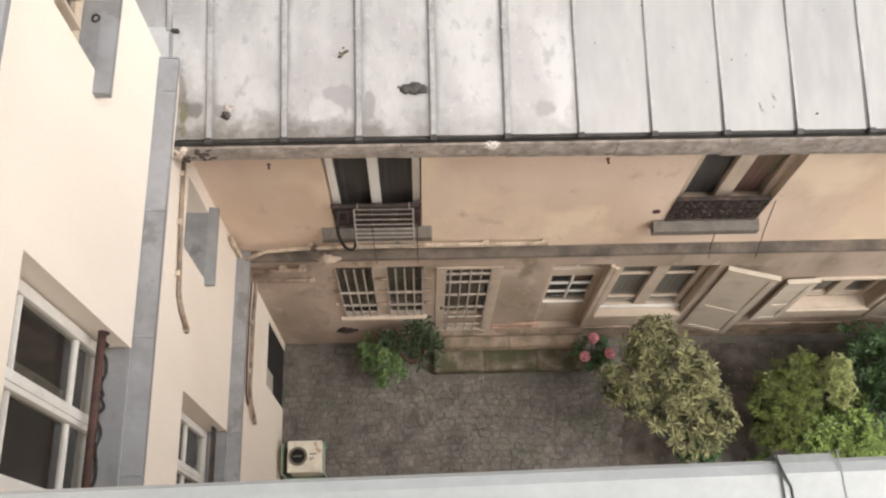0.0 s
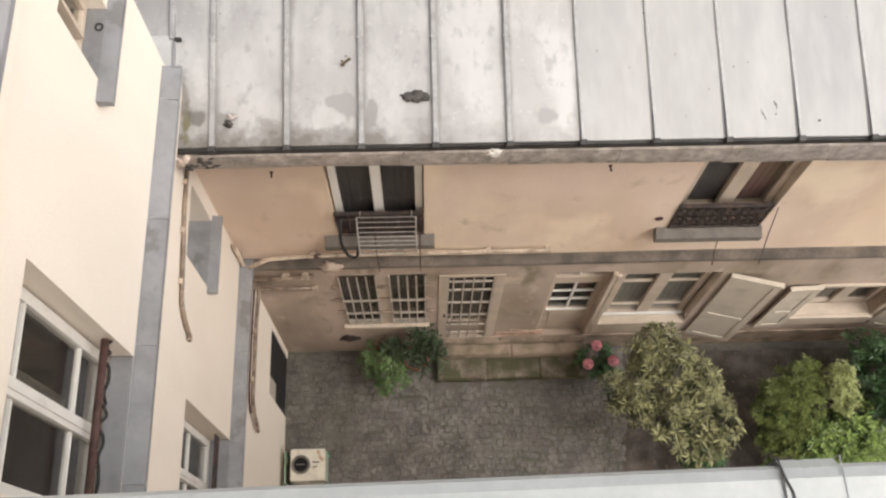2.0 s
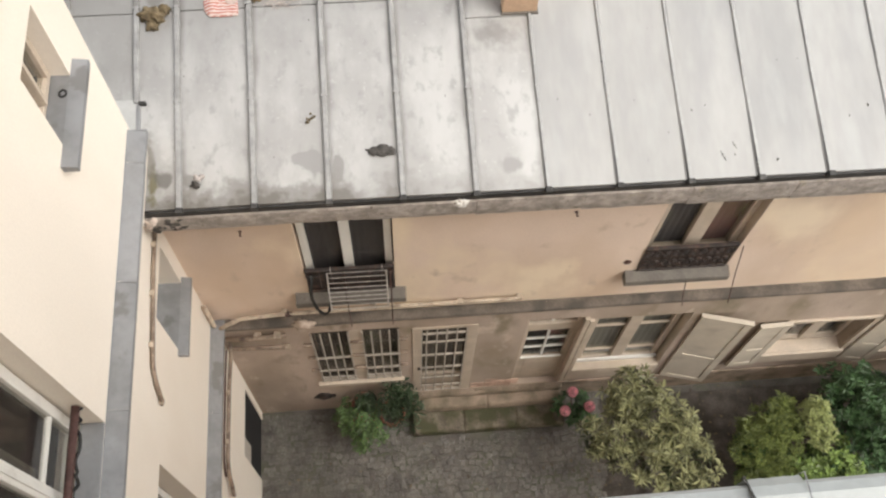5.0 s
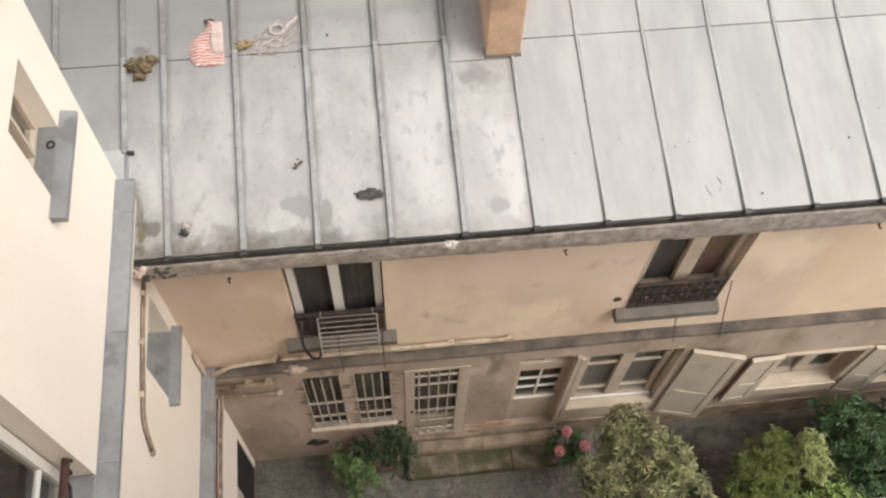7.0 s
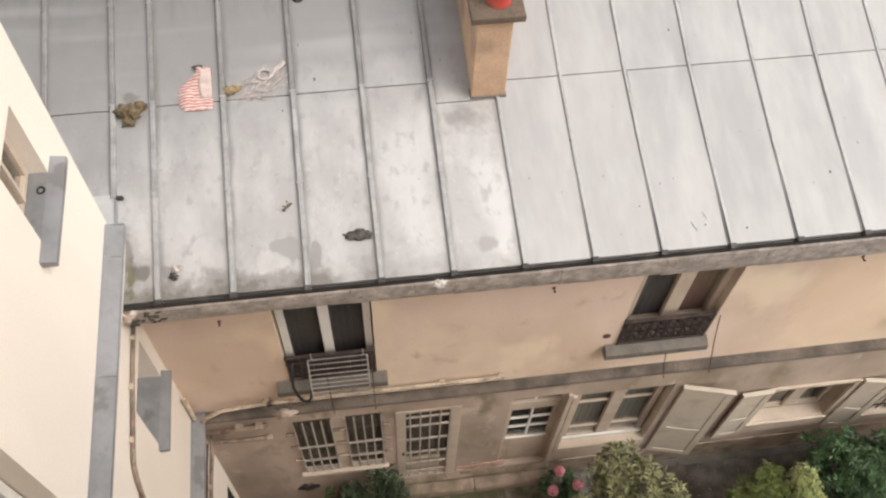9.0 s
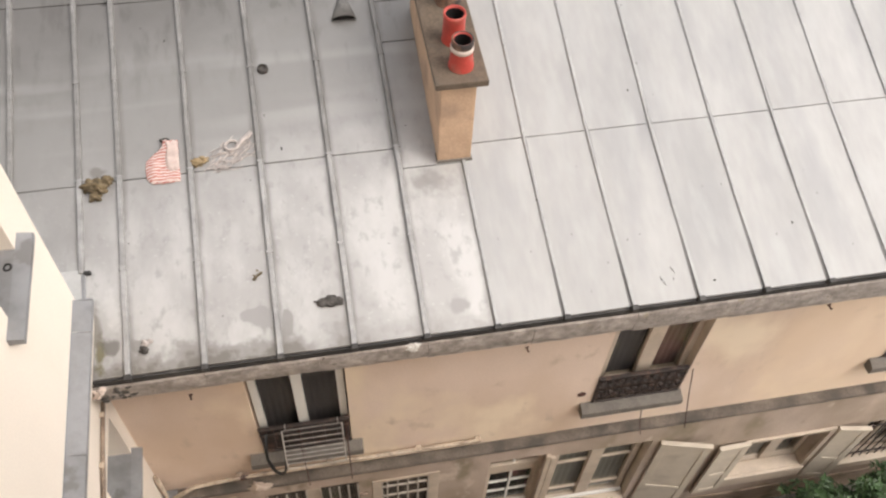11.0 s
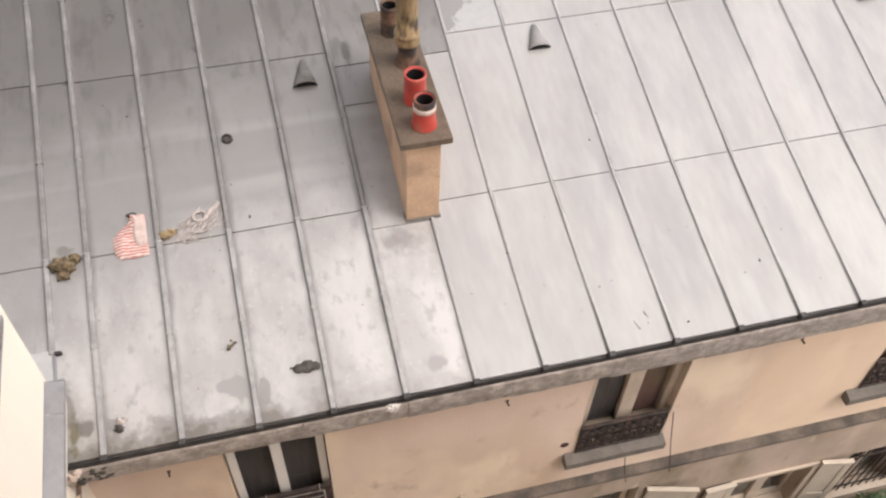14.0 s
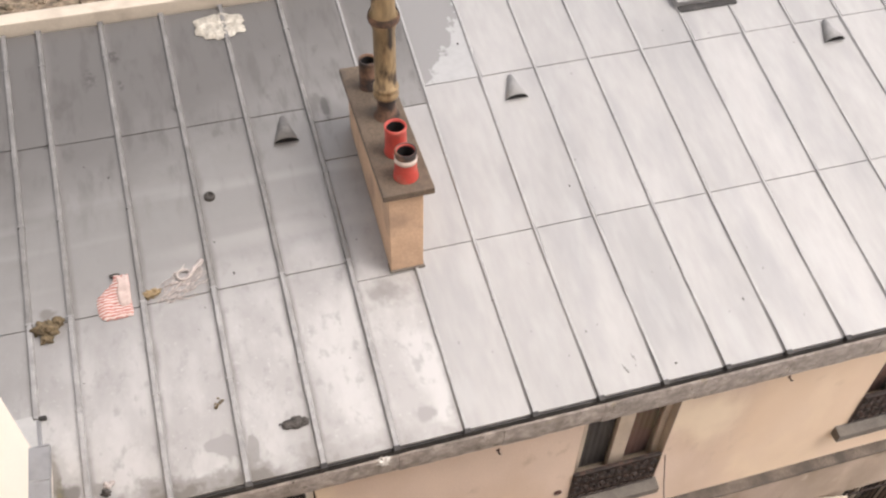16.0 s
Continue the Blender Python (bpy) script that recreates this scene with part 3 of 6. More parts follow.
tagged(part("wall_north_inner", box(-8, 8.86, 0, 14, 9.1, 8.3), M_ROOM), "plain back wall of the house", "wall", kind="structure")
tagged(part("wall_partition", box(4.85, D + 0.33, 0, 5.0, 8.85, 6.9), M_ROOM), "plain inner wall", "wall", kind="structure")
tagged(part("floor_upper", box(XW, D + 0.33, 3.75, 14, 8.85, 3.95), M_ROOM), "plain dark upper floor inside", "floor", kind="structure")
tagged(part("plinth_north", box(0.2, D - 0.025, 0, 14, D, 0.62, 0.008), M_PLINTH), "stained plaster plinth along the house wall", "plinth", kind="structure")

# string course in stone lengths, with a sloped top
band = tagged(part("string_course", box(XW, D - 0.035, 3.70, 14, D, 3.862, 0.006), M_CREAMPAINT), "weathered stone string course", "string course", kind="structure")


def band_stone(length):
    bm = bmesh.new()
    prof = [(0, 3.985), (-0.11, 3.958), (-0.122, 3.945), (-0.122, 3.905), (-0.105, 3.875), (-0.05, 3.866), (0, 3.866)]
    ends = [[bm.verts.new((x, D + a, z)) for a, z in prof] for x in (0, length)]
    for j in range(len(prof)):
        k = (j + 1) % len(prof)
        bm.faces.new((ends[0][j], ends[0][k], ends[1][k], ends[1][j]))
    bm.faces.new(ends[0])
    bm.faces.new(ends[1])
    return bm


x = XW
proto = None
while x < 13.9:
    if proto is None:
        proto = part("stone", band_stone(1.13), M_BAND, band)
        ob = proto
    else:
        ob = new("stone", proto.data)
        ob.parent = band
    ob.location = (x, random.uniform(-0.003, 0.003), random.uniform(-0.004, 0.004))
    x += 1.1315

# cornice in stone lengths
cornice = tagged(part("cornice", box(XW + 0.02, D - 0.05, 6.70, 14, D, 6.79, 0.006), M_CREAMPAINT), "weathered stone cornice under the eaves", "cornice", kind="structure")


def cornice_stone(length, low):
    """A length of cornice with a chipped face; low sets how far its foot hangs down."""
    bm = bmesh.new()
    prof = [(0, 7.15), (-0.30, 7.15), (-0.312, 7.13), (-0.315, 7.05), (-0.312, 6.97 - low), (-0.30, 6.90 - low), (-0.288, 6.878 - low), (-0.12, 6.872 - low), (0, 6.872 - low)]
    cuts = [length * i / 9 for i in range(10)]
    rings = [[bm.verts.new((x, D + a + random.uniform(-0.005, 0.003), z + random.uniform(-0.004, 0.004))) for a, z in prof] for x in cuts]
    for u, v in zip(rings, rings[1:]):
        for j in range(len(prof)):
            k = (j + 1) % len(prof)
            bm.faces.new((u[j], u[k], v[k], v[j]))
    bm.faces.new(rings[0])
    bm.faces.new(rings[-1])
    return bm


x = XW + 0.04
while x < 13.5:
    o = part("stone", cornice_stone(0.942, min(0.075, 0.02 * max(0.0, x + 0.6))), M_STONE, cornice)
    o.location.x = x
    x += 0.945

# ---- west building ----
WH = [(0.74, 1.95, 7.56, 9.53), (3.47, 4.02, 8.86, 9.6), (3.22, 3.92, 5.5, 6.36), (0.95, 2.0, 4.02, 6.0), (3.08, 4.0, -0.19, 1.60)]
wall_west = tagged(part("wall_west", pierced([-3.0, 4.10], [-0.2, 7.3], [h for h in WH if h[3] < 7.3], lambda u, v, d: (XW - d, u, v), 0.32), M_CREAM), "cream stuccoed wall of the taller building", "wall", kind="structure")
wall_west_upper = tagged(part("wall_west_upper", pierced([-3.0, 4.46], [7.3, 17.0], [h for h in WH if h[3] > 7.3], lambda u, v, d: (XW - d, u, v), 0.32), M_CREAM), "cream stuccoed upper wall of the taller building", "wall", kind="structure")
tagged(part("wall_west_end", box(-8, 4.14, 7.3, XW - 0.33, 4.46, 17), M_CREAM), "cream stuccoed end wall of the taller building", "wall", kind="structure")
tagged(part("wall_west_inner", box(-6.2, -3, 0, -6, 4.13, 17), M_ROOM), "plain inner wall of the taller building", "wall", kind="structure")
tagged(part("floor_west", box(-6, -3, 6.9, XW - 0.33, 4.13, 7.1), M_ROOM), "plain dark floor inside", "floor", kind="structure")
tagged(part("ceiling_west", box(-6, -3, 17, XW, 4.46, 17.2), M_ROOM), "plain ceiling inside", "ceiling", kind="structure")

# ---- the side the view is taken from, and unseen plain walls added to close the yard ----
tagged(part("wall_south", box(-6, -0.5, -0.2, 4.2, 0.2, 12.86), M_CREAM), "cream stuccoed wall below the view", "wall", kind="structure")
# added out of view behind the viewpoint; it cuts off the southern sky
tagged(part("wall_south_roof", box(-6, -1.2, 12.86, 4.2, -0.95, 15.5), M_LEDGE), "unseen zinc wall added behind the view, shielding the sky", "wall", kind="structure")
tagged(part("wall_east", box(16, -8, -0.2, 16.3, 9.1, 4), M_STUCCO), "plain beige wall closing the yard", "wall", kind="structure")
tagged(part("wall_north_end", box(14, D, -0.2, 14.3, 9.1, 8.3), M_STUCCO), "plain beige gable wall of the house", "wall", kind="structure")
tagged(part("wall_yard", box(4.2, -8.3, -0.2, 16.3, -8, 5), M_STUCCO), "plain beige wall closing the yard", "wall", kind="structure")
tagged(part("wall_south_end", box(3.9, -8, -0.2, 4.2, -0.5, 12.86), M_CREAM), "plain cream side wall", "wall", kind="structure")

# ---- zinc roof ----
Y0, Z0, S = 3.82, 7.244, 0.226     # eave line and rise per metre
TH = math.atan(S)
X0, PW = -2.292, 0.616             # battens
ROWS = [3.82, 5.595, 7.41, 8.84]   # cross joints


def rz(y, up=0.0):
    return Z0 + S * (y - Y0) + up


def slab(x0, x1, y0, y1, t=0.12, drop=0.03):
    bm = bmesh.new()
    vs = [bm.verts.new((x, y, rz(y) - d)) for d in (drop, drop + t) for x, y in ((x0, y0), (x1, y0), (x1, y1), (x0, y1))]
    for q in ((0, 1, 2, 3), (7, 6, 5, 4), (0, 1, 5, 4), (1, 2, 6, 5), (2, 3, 7, 6), (3, 0, 4, 7)):
        bm.faces.new([vs[i] for i in q])
    return bm


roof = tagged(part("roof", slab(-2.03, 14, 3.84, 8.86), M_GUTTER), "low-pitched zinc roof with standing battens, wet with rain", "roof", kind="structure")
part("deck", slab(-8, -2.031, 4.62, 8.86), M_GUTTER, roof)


def on_roof(x, y, up=0.0):
    """Frame on the roof: its y runs up the slope."""
    return Matrix.Translation((x, y, rz(y, up))) @ Matrix.Rotation(TH, 4, "X")


def sheet(w, length, seed):
    """A zinc sheet: upturned long edges, a folded lip at its foot, faint dents."""
    bm = bmesh.new()
    nx, ny = 8, 14
    rows = []
    for j in range(ny + 1):
        row = []
        for i in range(nx + 1):
            u, v = (w * (i / nx - 0.5) if i in (0, nx) else (w - 0.024) * ((i - 1) / (nx - 2) - 0.5)), length * j / ny
            z = 0.005 - 0.004 * j / ny + 0.005 * noise.noise(Vector((u * 2.2 + seed * 7, v * 1.6, seed)))
            if i in (0, nx):
                z += 0.014
            row.append(bm.verts.new((u, v, z)))
        rows.append(row)
    lip = [bm.verts.new((v.co.x, v.co.y - 0.004, -0.012)) for v in rows[0]]
    foot = [bm.verts.new(v.co) for v in rows[0]]
    ups = [[bm.verts.new(row[i].co) for i in (0, 1, nx - 1, nx)] for row in rows]
    for a, b in zip(ups, ups[1:]):
        bm.faces.new((a[0], a[1], b[1], b[0]))
        bm.faces.new((a[2], a[3], b[3], b[2]))
    for a, b in [(lip, foot), *zip(rows, rows[1:])]:
        for i in range(1, nx - 1):
            bm.faces.new((a[i], a[i + 1], b[i + 1], b[i]))
    for v in [v for v in bm.verts if not v.link_faces]:
        bm.verts.remove(v)
    return bm


def place(ob, m, parent):
    ob.parent = parent
    ob.matrix_basis = m
    return ob


def batten_x(k, y):
    """Battens run straight up to the middle of the roof, then lean a little to the west."""
    if k < 6:
        base = {0: -2.035, -1: -2.62, -2: -3.22, -3: -3.83, -4: -4.45}[k] if k < 1 else -1.692 + 0.6205 * (k - 1)
        return base - 0.040 * max(0, y - 6.4) / 2.4
    base = X0 + PW * k
    bow = 0.034 * math.sin(math.pi * (y - Y0) / 3.6) if y < 7.42 else 0
    bow = (0.35 if k == 6 else 0.7 if k == 7 else 1) * bow + (0.03 * (y - 7.0) / 1.8 if 8 < k < 12 and y > 7.0 else 0)
    return base - 0.010 * max(0, 9 - k) * (y - Y0) / 5 - bow


def joint(k, r):
    """The cross joints of the old sheets are not quite in line."""
    if r == 1:
        return 5.55 if k >= 6 else 5.562 + 0.005 * k
    if r == 2:
        return 7.395 if k >= 7 else 7.18 if k >= 5 else 7.435 - 0.018 * k
    return ROWS[r]


cache = {}
for k in range(-4, 26):
    for r in range(3):
        ya, yb = joint(k, r), joint(k, r + 1)
        if k < 0 and r == 0:
            ya = 4.76
        ymid = (ya + yb) / 2
        xa, xb = batten_x(k, ymid), batten_x(k + 1, ymid)
        w = xb - xa - 0.012
        parts = [(ya, yb)]
        if k == 5:
            parts = {0: [(ya, 5.375)], 1: [(5.375, 6.715), (6.715, yb)], 2: [(ya, yb)]}[r]
        for pa, pb in parts:
            length = (pb - pa - (0.009 if pb < 8.8 else 0)) / math.cos(TH)
            new_side = k >= 6 and not (k == 6 and r == 2)
            key = (round(w, 2), round(length, 2), random.randrange(3), new_side, r, k == 7 and r == 2, k)
            if key not in cache:
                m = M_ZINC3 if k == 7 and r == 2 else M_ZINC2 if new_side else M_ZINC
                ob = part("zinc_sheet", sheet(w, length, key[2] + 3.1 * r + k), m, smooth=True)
                cache[key] = ob.data
            else:
                ob = new("zinc_sheet", cache[key])
            place(ob, on_roof((xa + xb) / 2, pa), roof)


def batten_mesh(length):
    """A zinc batten cover: sloped sides, rounded top, a clip at its upper end."""
    bm = bmesh.new()
    prof = [(-0.030, 0.0), (-0.024, 0.034), (-0.017, 0.042), (0.017, 0.042), (0.024, 0.034), (0.030, 0.0)]
    ends = [[bm.verts.new((a, v, z)) for a, z in prof] for v in (0, length)]
    for j in range(5):
        bm.faces.new((ends[0][j], ends[0][j + 1], ends[1][j + 1], ends[1][j]))
    bm.faces.new(ends[0])
    bm.faces.new(ends[1])
    bx(bm, -0.033, length - 0.02, 0.0, 0.033, length, 0.046)
    return bm


CUTS = [3.80, 4.735, 5.60, 6.58, 8.40, 8.84]
bcache = {}
for k in range(-4, 27):
    for a, b in zip(CUTS, CUTS[1:]):
        if k <= 0 and a < 4:
            continue
        if k == 6 and a > 5.5 and a < 6.6:
            a = 7.1
            if b <= a:
                continue
        length = (b - a) / math.cos(TH)
        key = (round(length, 3), k < 6, a > 5.5)
        if key not in bcache:
            ob = part("batten", batten_mesh(length), M_BATTEND if k >= 6 else M_BATTENW if a > 5.5 else M_BATTEN)
            bcache[key] = ob.data
        else:
            ob = new("batten", bcache[key])
        turn = Matrix.Rotation(math.atan((batten_x(k, a) - batten_x(k, b)) / (b - a)), 4, "Z")
        place(ob, on_roof(batten_x(k, a), a, 0.004) @ turn @ Matrix.Diagonal((0.9, 1, 0.85, 1) if k < 6 else (0.50, 1, 0.42, 1)), roof)
    if k > 0:
        if "cap" not in bcache:
            e = box(-0.03, -0.026, -0.03, 0.03, 0.022, 0.044, 0.008)
            ob = part("end_cap", e, M_GUTTER)
            bcache["cap"] = ob.data
        else:
            ob = new("end_cap", bcache["cap"])
        place(ob, on_roof(batten_x(k, 3.8), 3.80, 0.0), roof)
place(part("end_cap", box(-0.03, -0.012, -0.01, 0.03, 0.02, 0.044, 0.008), M_GUTTER), on_roof(-1.985, 4.73), roof)

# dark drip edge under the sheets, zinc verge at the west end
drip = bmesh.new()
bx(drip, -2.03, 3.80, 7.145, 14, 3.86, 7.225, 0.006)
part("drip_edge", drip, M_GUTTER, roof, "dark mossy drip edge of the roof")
v = bmesh.new()
bx(v, -0.015, 0, -0.09, 0.015, 0.95, 0.03, 0.004)
place(part("verge", v, M_LEDGE), on_roof(-2.02, 3.80), roof)
for a, b, c, e in ((-2.42, -2.03, 4.465, 4.765), (-8, -2.425, 4.465, 4.76)):
    fl = bmesh.new()
    bx(fl, a, c, -0.004, b, e, 0.022, 0.003)
    for q in fl.verts:
        q.co.z += rz(q.co.y)
    part("flashing", fl, M_FLASH, roof)

# roof edge wall at the top, with pale coping and gravel terrace behind
cop = tagged(part("parapet_coping", box(-8, 8.87, 8.30, 14, 9.06, 8.52, 0.012), M_SHUTTER), "pale stone coping along the top of the roof", "coping", kind="structure")
tr = bmesh.new()
bx(tr, -8, 9.07, 8.0, 14, 13, 8.44)
tagged(part("terrace", tr, M_GRAVEL), "mossy gravel terrace behind the coping", "terrace", kind="structure")
st = bmesh.new()
rnd = random.Random(5)
for _ in range(260):
    cx, cy = rnd.uniform(-3.4, 0.6), rnd.uniform(9.08, 9.9)
    lump(st, (cx, cy, 8.45), (rnd.uniform(0.02, 0.06),) * 2 + (rnd.uniform(0.015, 0.04),), 1, 0.3, 1, rnd.random() * 9)
tagged(part("pebbles", st, M_GRAVEL), "brown mossy pebbles on the terrace", "pebbles", kind="stuff")

# ---- chimney ----
chim = thing("chimney", (1.31, 6.2, 7.6), "rendered chimney stack with a dark stone cap and four flues", "chimney")
part("shaft", box(1.145, 5.395, 7.4, 1.455, 7.06, 8.585, 0.010), M_CHIM, chim, "orange-beige rendered shaft")
part("skirt", box(1.135, 5.378, 7.45, 1.467, 7.08, 7.625, 0.004), M_SILL, chim, "grey lead skirt")
part("cap", box(1.088, 5.340, 8.585, 1.542, 7.13, 8.655, 0.012), M_CAP, chim, "brown weathered stone cap")


def pot(x, y, r, h, m, collar=False, name="chimney_pot"):
    z = 8.653
    bm = bmesh.new()
    foot = 1.18 if collar else 1.06
    lathe(bm, x, y, [(r * foot, z), (r * foot, z + 0.02), (r * (foot - 0.05), z + 0.03), (r * 0.98, z + h * 0.6), (r * 0.96, z + h - 0.04), (r * 1.0, z + h - 0.03), (r, z + h), (r * 0.84, z + h), (r * 0.80, z + 0.02)], 28)
    p = part(name, bm, m, chim, "", True)
    so = bmesh.new()
    lathe(so, x, y, [(r * 0.815, z + h - 0.02), (r * 0.79, z + 0.03), (0.001, z + 0.03)])
    part("soot_lining", so, M_SOOT_AND_DARK, p, "black soot lining")
    if collar:
        c = bmesh.new()
        lathe(c, x, y, [(r * 1.0, z + h * 0.62), (r * 1.06, z + h * 0.63), (r * 1.06, z + h * 0.78), (r * 1.0, z + h * 0.79)])
        part("collar", c, M_COLLAR, p, "pale collar", True)
        c = bmesh.new()
        lathe(c, x, y, [(r * 1.012, z + h * 0.79), (r * 1.012, z + h), (r * 0.86, z + h * 1.002), (r * 0.83, z + h * 0.8)])
        part("sooty_rim", c, M_OLDPOT, p, "sooty rim", True)
    return p


pot(1.338, 5.545, 0.092, 0.30, M_POT, True)
pot(1.330, 5.86, 0.097, 0.30, M_POT)
pot(1.305, 6.80, 0.085, 0.315, M_OLDPOT)
f = bmesh.new()
fx, fy = 1.37, 6.36
lathe(f, fx, fy, [(0.084, 8.87), (0.112, 8.89), (0.116, 8.92), (0.106, 8.935), (0.106, 8.965), (0.116, 8.98), (0.112, 9.005), (0.096, 9.015), (0.096, 9.62), (0.108, 9.63), (0.108, 9.66), (0.128, 9.70), (0.128, 9.73), (0.10, 9.78), (0.10, 10.5)], 24)
flue = part("flue_pipe", f, M_FLUE, chim, "tall tarnished metal flue pipe", True)
so = bmesh.new()
lathe(so, fx, fy, [(0.12, 8.652), (0.115, 8.67), (0.086, 8.72), (0.083, 8.80), (0.083, 8.88)])
part("flue_base", so, M_OLDPOT, flue, "sooty clay base", True)
so = bmesh.new()
lathe(so, fx, fy, [(0.129, 9.68), (0.138, 9.715), (0.129, 9.75)])
part("rain_collar", so, M_OLDPOT, flue, "dark rusty collar", True)

# ---- roof fittings ----
def hood(name):
    """A half-cone vent hood, open towards the eave."""
    bm = bmesh.new()
    n = 12
    tip = [bm.verts.new((0.015 + 0.030 * math.cos(math.pi * j / n), 0.29 + 0.02 * math.sin(math.pi * j / n), 0.004 + 0.030 * math.sin(math.pi * j / n))) for j in range(n + 1)]
    rim = [bm.verts.new((0.125 * math.cos(math.pi * j / n), 0, 0.004 + 0.085 * math.sin(math.pi * j / n))) for j in range(n + 1)]
    inner = [bm.verts.new((0.118 * math.cos(math.pi * j / n), 0, 0.004 + 0.078 * math.sin(math.pi * j / n))) for j in range(n + 1)]
    bm.faces.new(tip)
    back = bm.verts.new((0, 0.27, 0.006))
    for j in range(n):
        bm.faces.new((rim[j], rim[j + 1], tip[j + 1], tip[j]))
        bm.faces.new((inner[j + 1], inner[j], back))
        bm.faces.new((rim[j], inner[j], inner[j + 1], rim[j + 1]))
    return bm


for i, (x, y, m) in enumerate(((0.485, 6.99, M_HOODW), (2.91, 7.03, M_HOOD), (6.69, 7.06, M_HOOD))):
    vent = thing("roof_vent", (x, y, rz(y)), "zinc half-cone vent hood on the roof", "roof vent", "vents on the roof")
    h = part("hood", hood("hood"), m, None, "", True)
    h.parent = vent
    h.matrix_basis = Matrix.Rotation(TH, 4, "X") @ Matrix.Translation((0, 0, 0.006))
    # black sheet across the mouth stands for the dark inside the hood
    k = bmesh.new()
    fan = [k.verts.new((0.117 * math.cos(math.pi * j / 12), 0.012, 0.008 + 0.077 * math.sin(math.pi * j / 12))) for j in range(13)]
    k.faces.new(fan)
    q = part("opening", k, M_SOOT_AND_DARK)
    q.parent = vent
    q.matrix_basis = Matrix.Rotation(TH, 4, "X")

# roof window at the top
sk = thing("roof_window", (5.45, 8.2, rz(8.2)), "grey metal roof window with a raised frame", "roof window")
q = bmesh.new()
for a in ((-0.38, -0.34, -0.01, 0.38, -0.28, 0.10), (-0.38, 0.34, -0.01, 0.38, 0.40, 0.10), (-0.38, -0.28, -0.01, -0.32, 0.34, 0.10), (0.32, -0.28, -0.01, 0.38, 0.34, 0.10)):
    bx(q, *a, 0.006)
o = part("frame", q, M_BATTEN)
place(o, Matrix.Rotation(TH, 4, "X"), sk)
o = part("pane", box(-0.32, -0.28, 0.05, 0.32, 0.34, 0.056), M_GLASS)
place(o, Matrix.Rotation(TH, 4, "X"), sk)
o = part("backing", box(-0.32, -0.28, 0.012, 0.32, 0.34, 0.016), M_ROOM)
place(o, Matrix.Rotation(TH, 4, "X"), sk)
o = part("apron", box(-0.36, -0.42, 0.012, 0.36, -0.345, 0.03, 0.004), M_GUTTER)
place(o, Matrix.Rotation(TH, 4, "X"), sk)

# small pipe stub
q = bmesh.new()
lathe(q, -0.34, 6.54, [(0.055, rz(6.54) - 0.005), (0.05, rz(6.54) + 0.03), (0.036, rz(6.54) + 0.035), (0.034, rz(6.54) + 0.01), (0.001, rz(6.54) + 0.01)], 14)
tagged(part("pipe_stub", q, M_MOSSDARK), "short black pipe stub through the roof", "pipe")


def resting(name, material, lumps, label, category, kind=""):
    bm = bmesh.new()
    for j, (x, y, r, h) in enumerate(lumps):
        lump(bm, (x, y, rz(y, 0.012 + h * 0.35)), (r, r * 0.8, h), 3, 0.2 if "pad" in name else 0.45, 1, j * 3.3 + x)
    return tagged(part(name, bm, material, smooth=True), label, category, "", kind)


resting("moss_pad", M_MOSSDARK, [(-0.045, 4.21, 0.055, 0.02), (0.02, 4.215, 0.07, 0.022), (0.08, 4.205, 0.05, 0.02)], "dark moss pad on the zinc roof", "moss")
resting("moss_clump", M_MOSS, [(-1.94, 5.52, 0.07, 0.05), (-1.87, 5.50, 0.08, 0.06), (-1.80, 5.56, 0.05, 0.05), (-1.90, 5.42, 0.05, 0.03)], "brown moss clump against a batten", "moss")
resting("moss_tuft", M_MOSSDARK, [(-1.552, 4.0, 0.034, 0.03)], "small dark tuft on the zinc", "moss")
resting("pale_scrap", M_RAG, [(-1.535, 4.055, 0.028, 0.015), (-1.50, 4.075, 0.022, 0.012), (-1.55, 4.085, 0.014, 0.01)], "small pale scrap on the zinc", "scrap")
resting("twig_scrap", M_MOSS, [(-0.603, 4.495, 0.016, 0.010), (-0.585, 4.515, 0.012, 0.008), (-0.565, 4.53, 0.012, 0.008), (-0.545, 4.545, 0.012, 0.008), (-0.605, 4.53, 0.008, 0.006), (-0.575, 4.57, 0.009, 0.006)], "small grey-brown scrap on the zinc", "scrap")


resting("moss_smear", M_BATTENW, [(2.935, 4.045, 0.006, 0.004), (2.945, 4.02, 0.008, 0.004), (2.958, 3.99, 0.007, 0.004), (2.965, 3.97, 0.005, 0.004)], "thin grey smear of moss on the new zinc", "moss")
resting("moss_smear", M_BATTENW, [(3.05, 4.12, 0.006, 0.004), (3.062, 4.095, 0.008, 0.004), (3.072, 4.07, 0.006, 0.004)], "thin grey smear of moss on the new zinc", "moss")
resting("moss_speck", M_MOSSDARK, [(3.42, 3.95, 0.009, 0.006)], "dark speck of moss near the eave", "moss")
resting("lime_fleck", M_BIRD, [(3.245, 3.90, 0.012, 0.006), (3.24, 3.93, 0.008, 0.005)], "white lime fleck beside a batten foot", "splash")


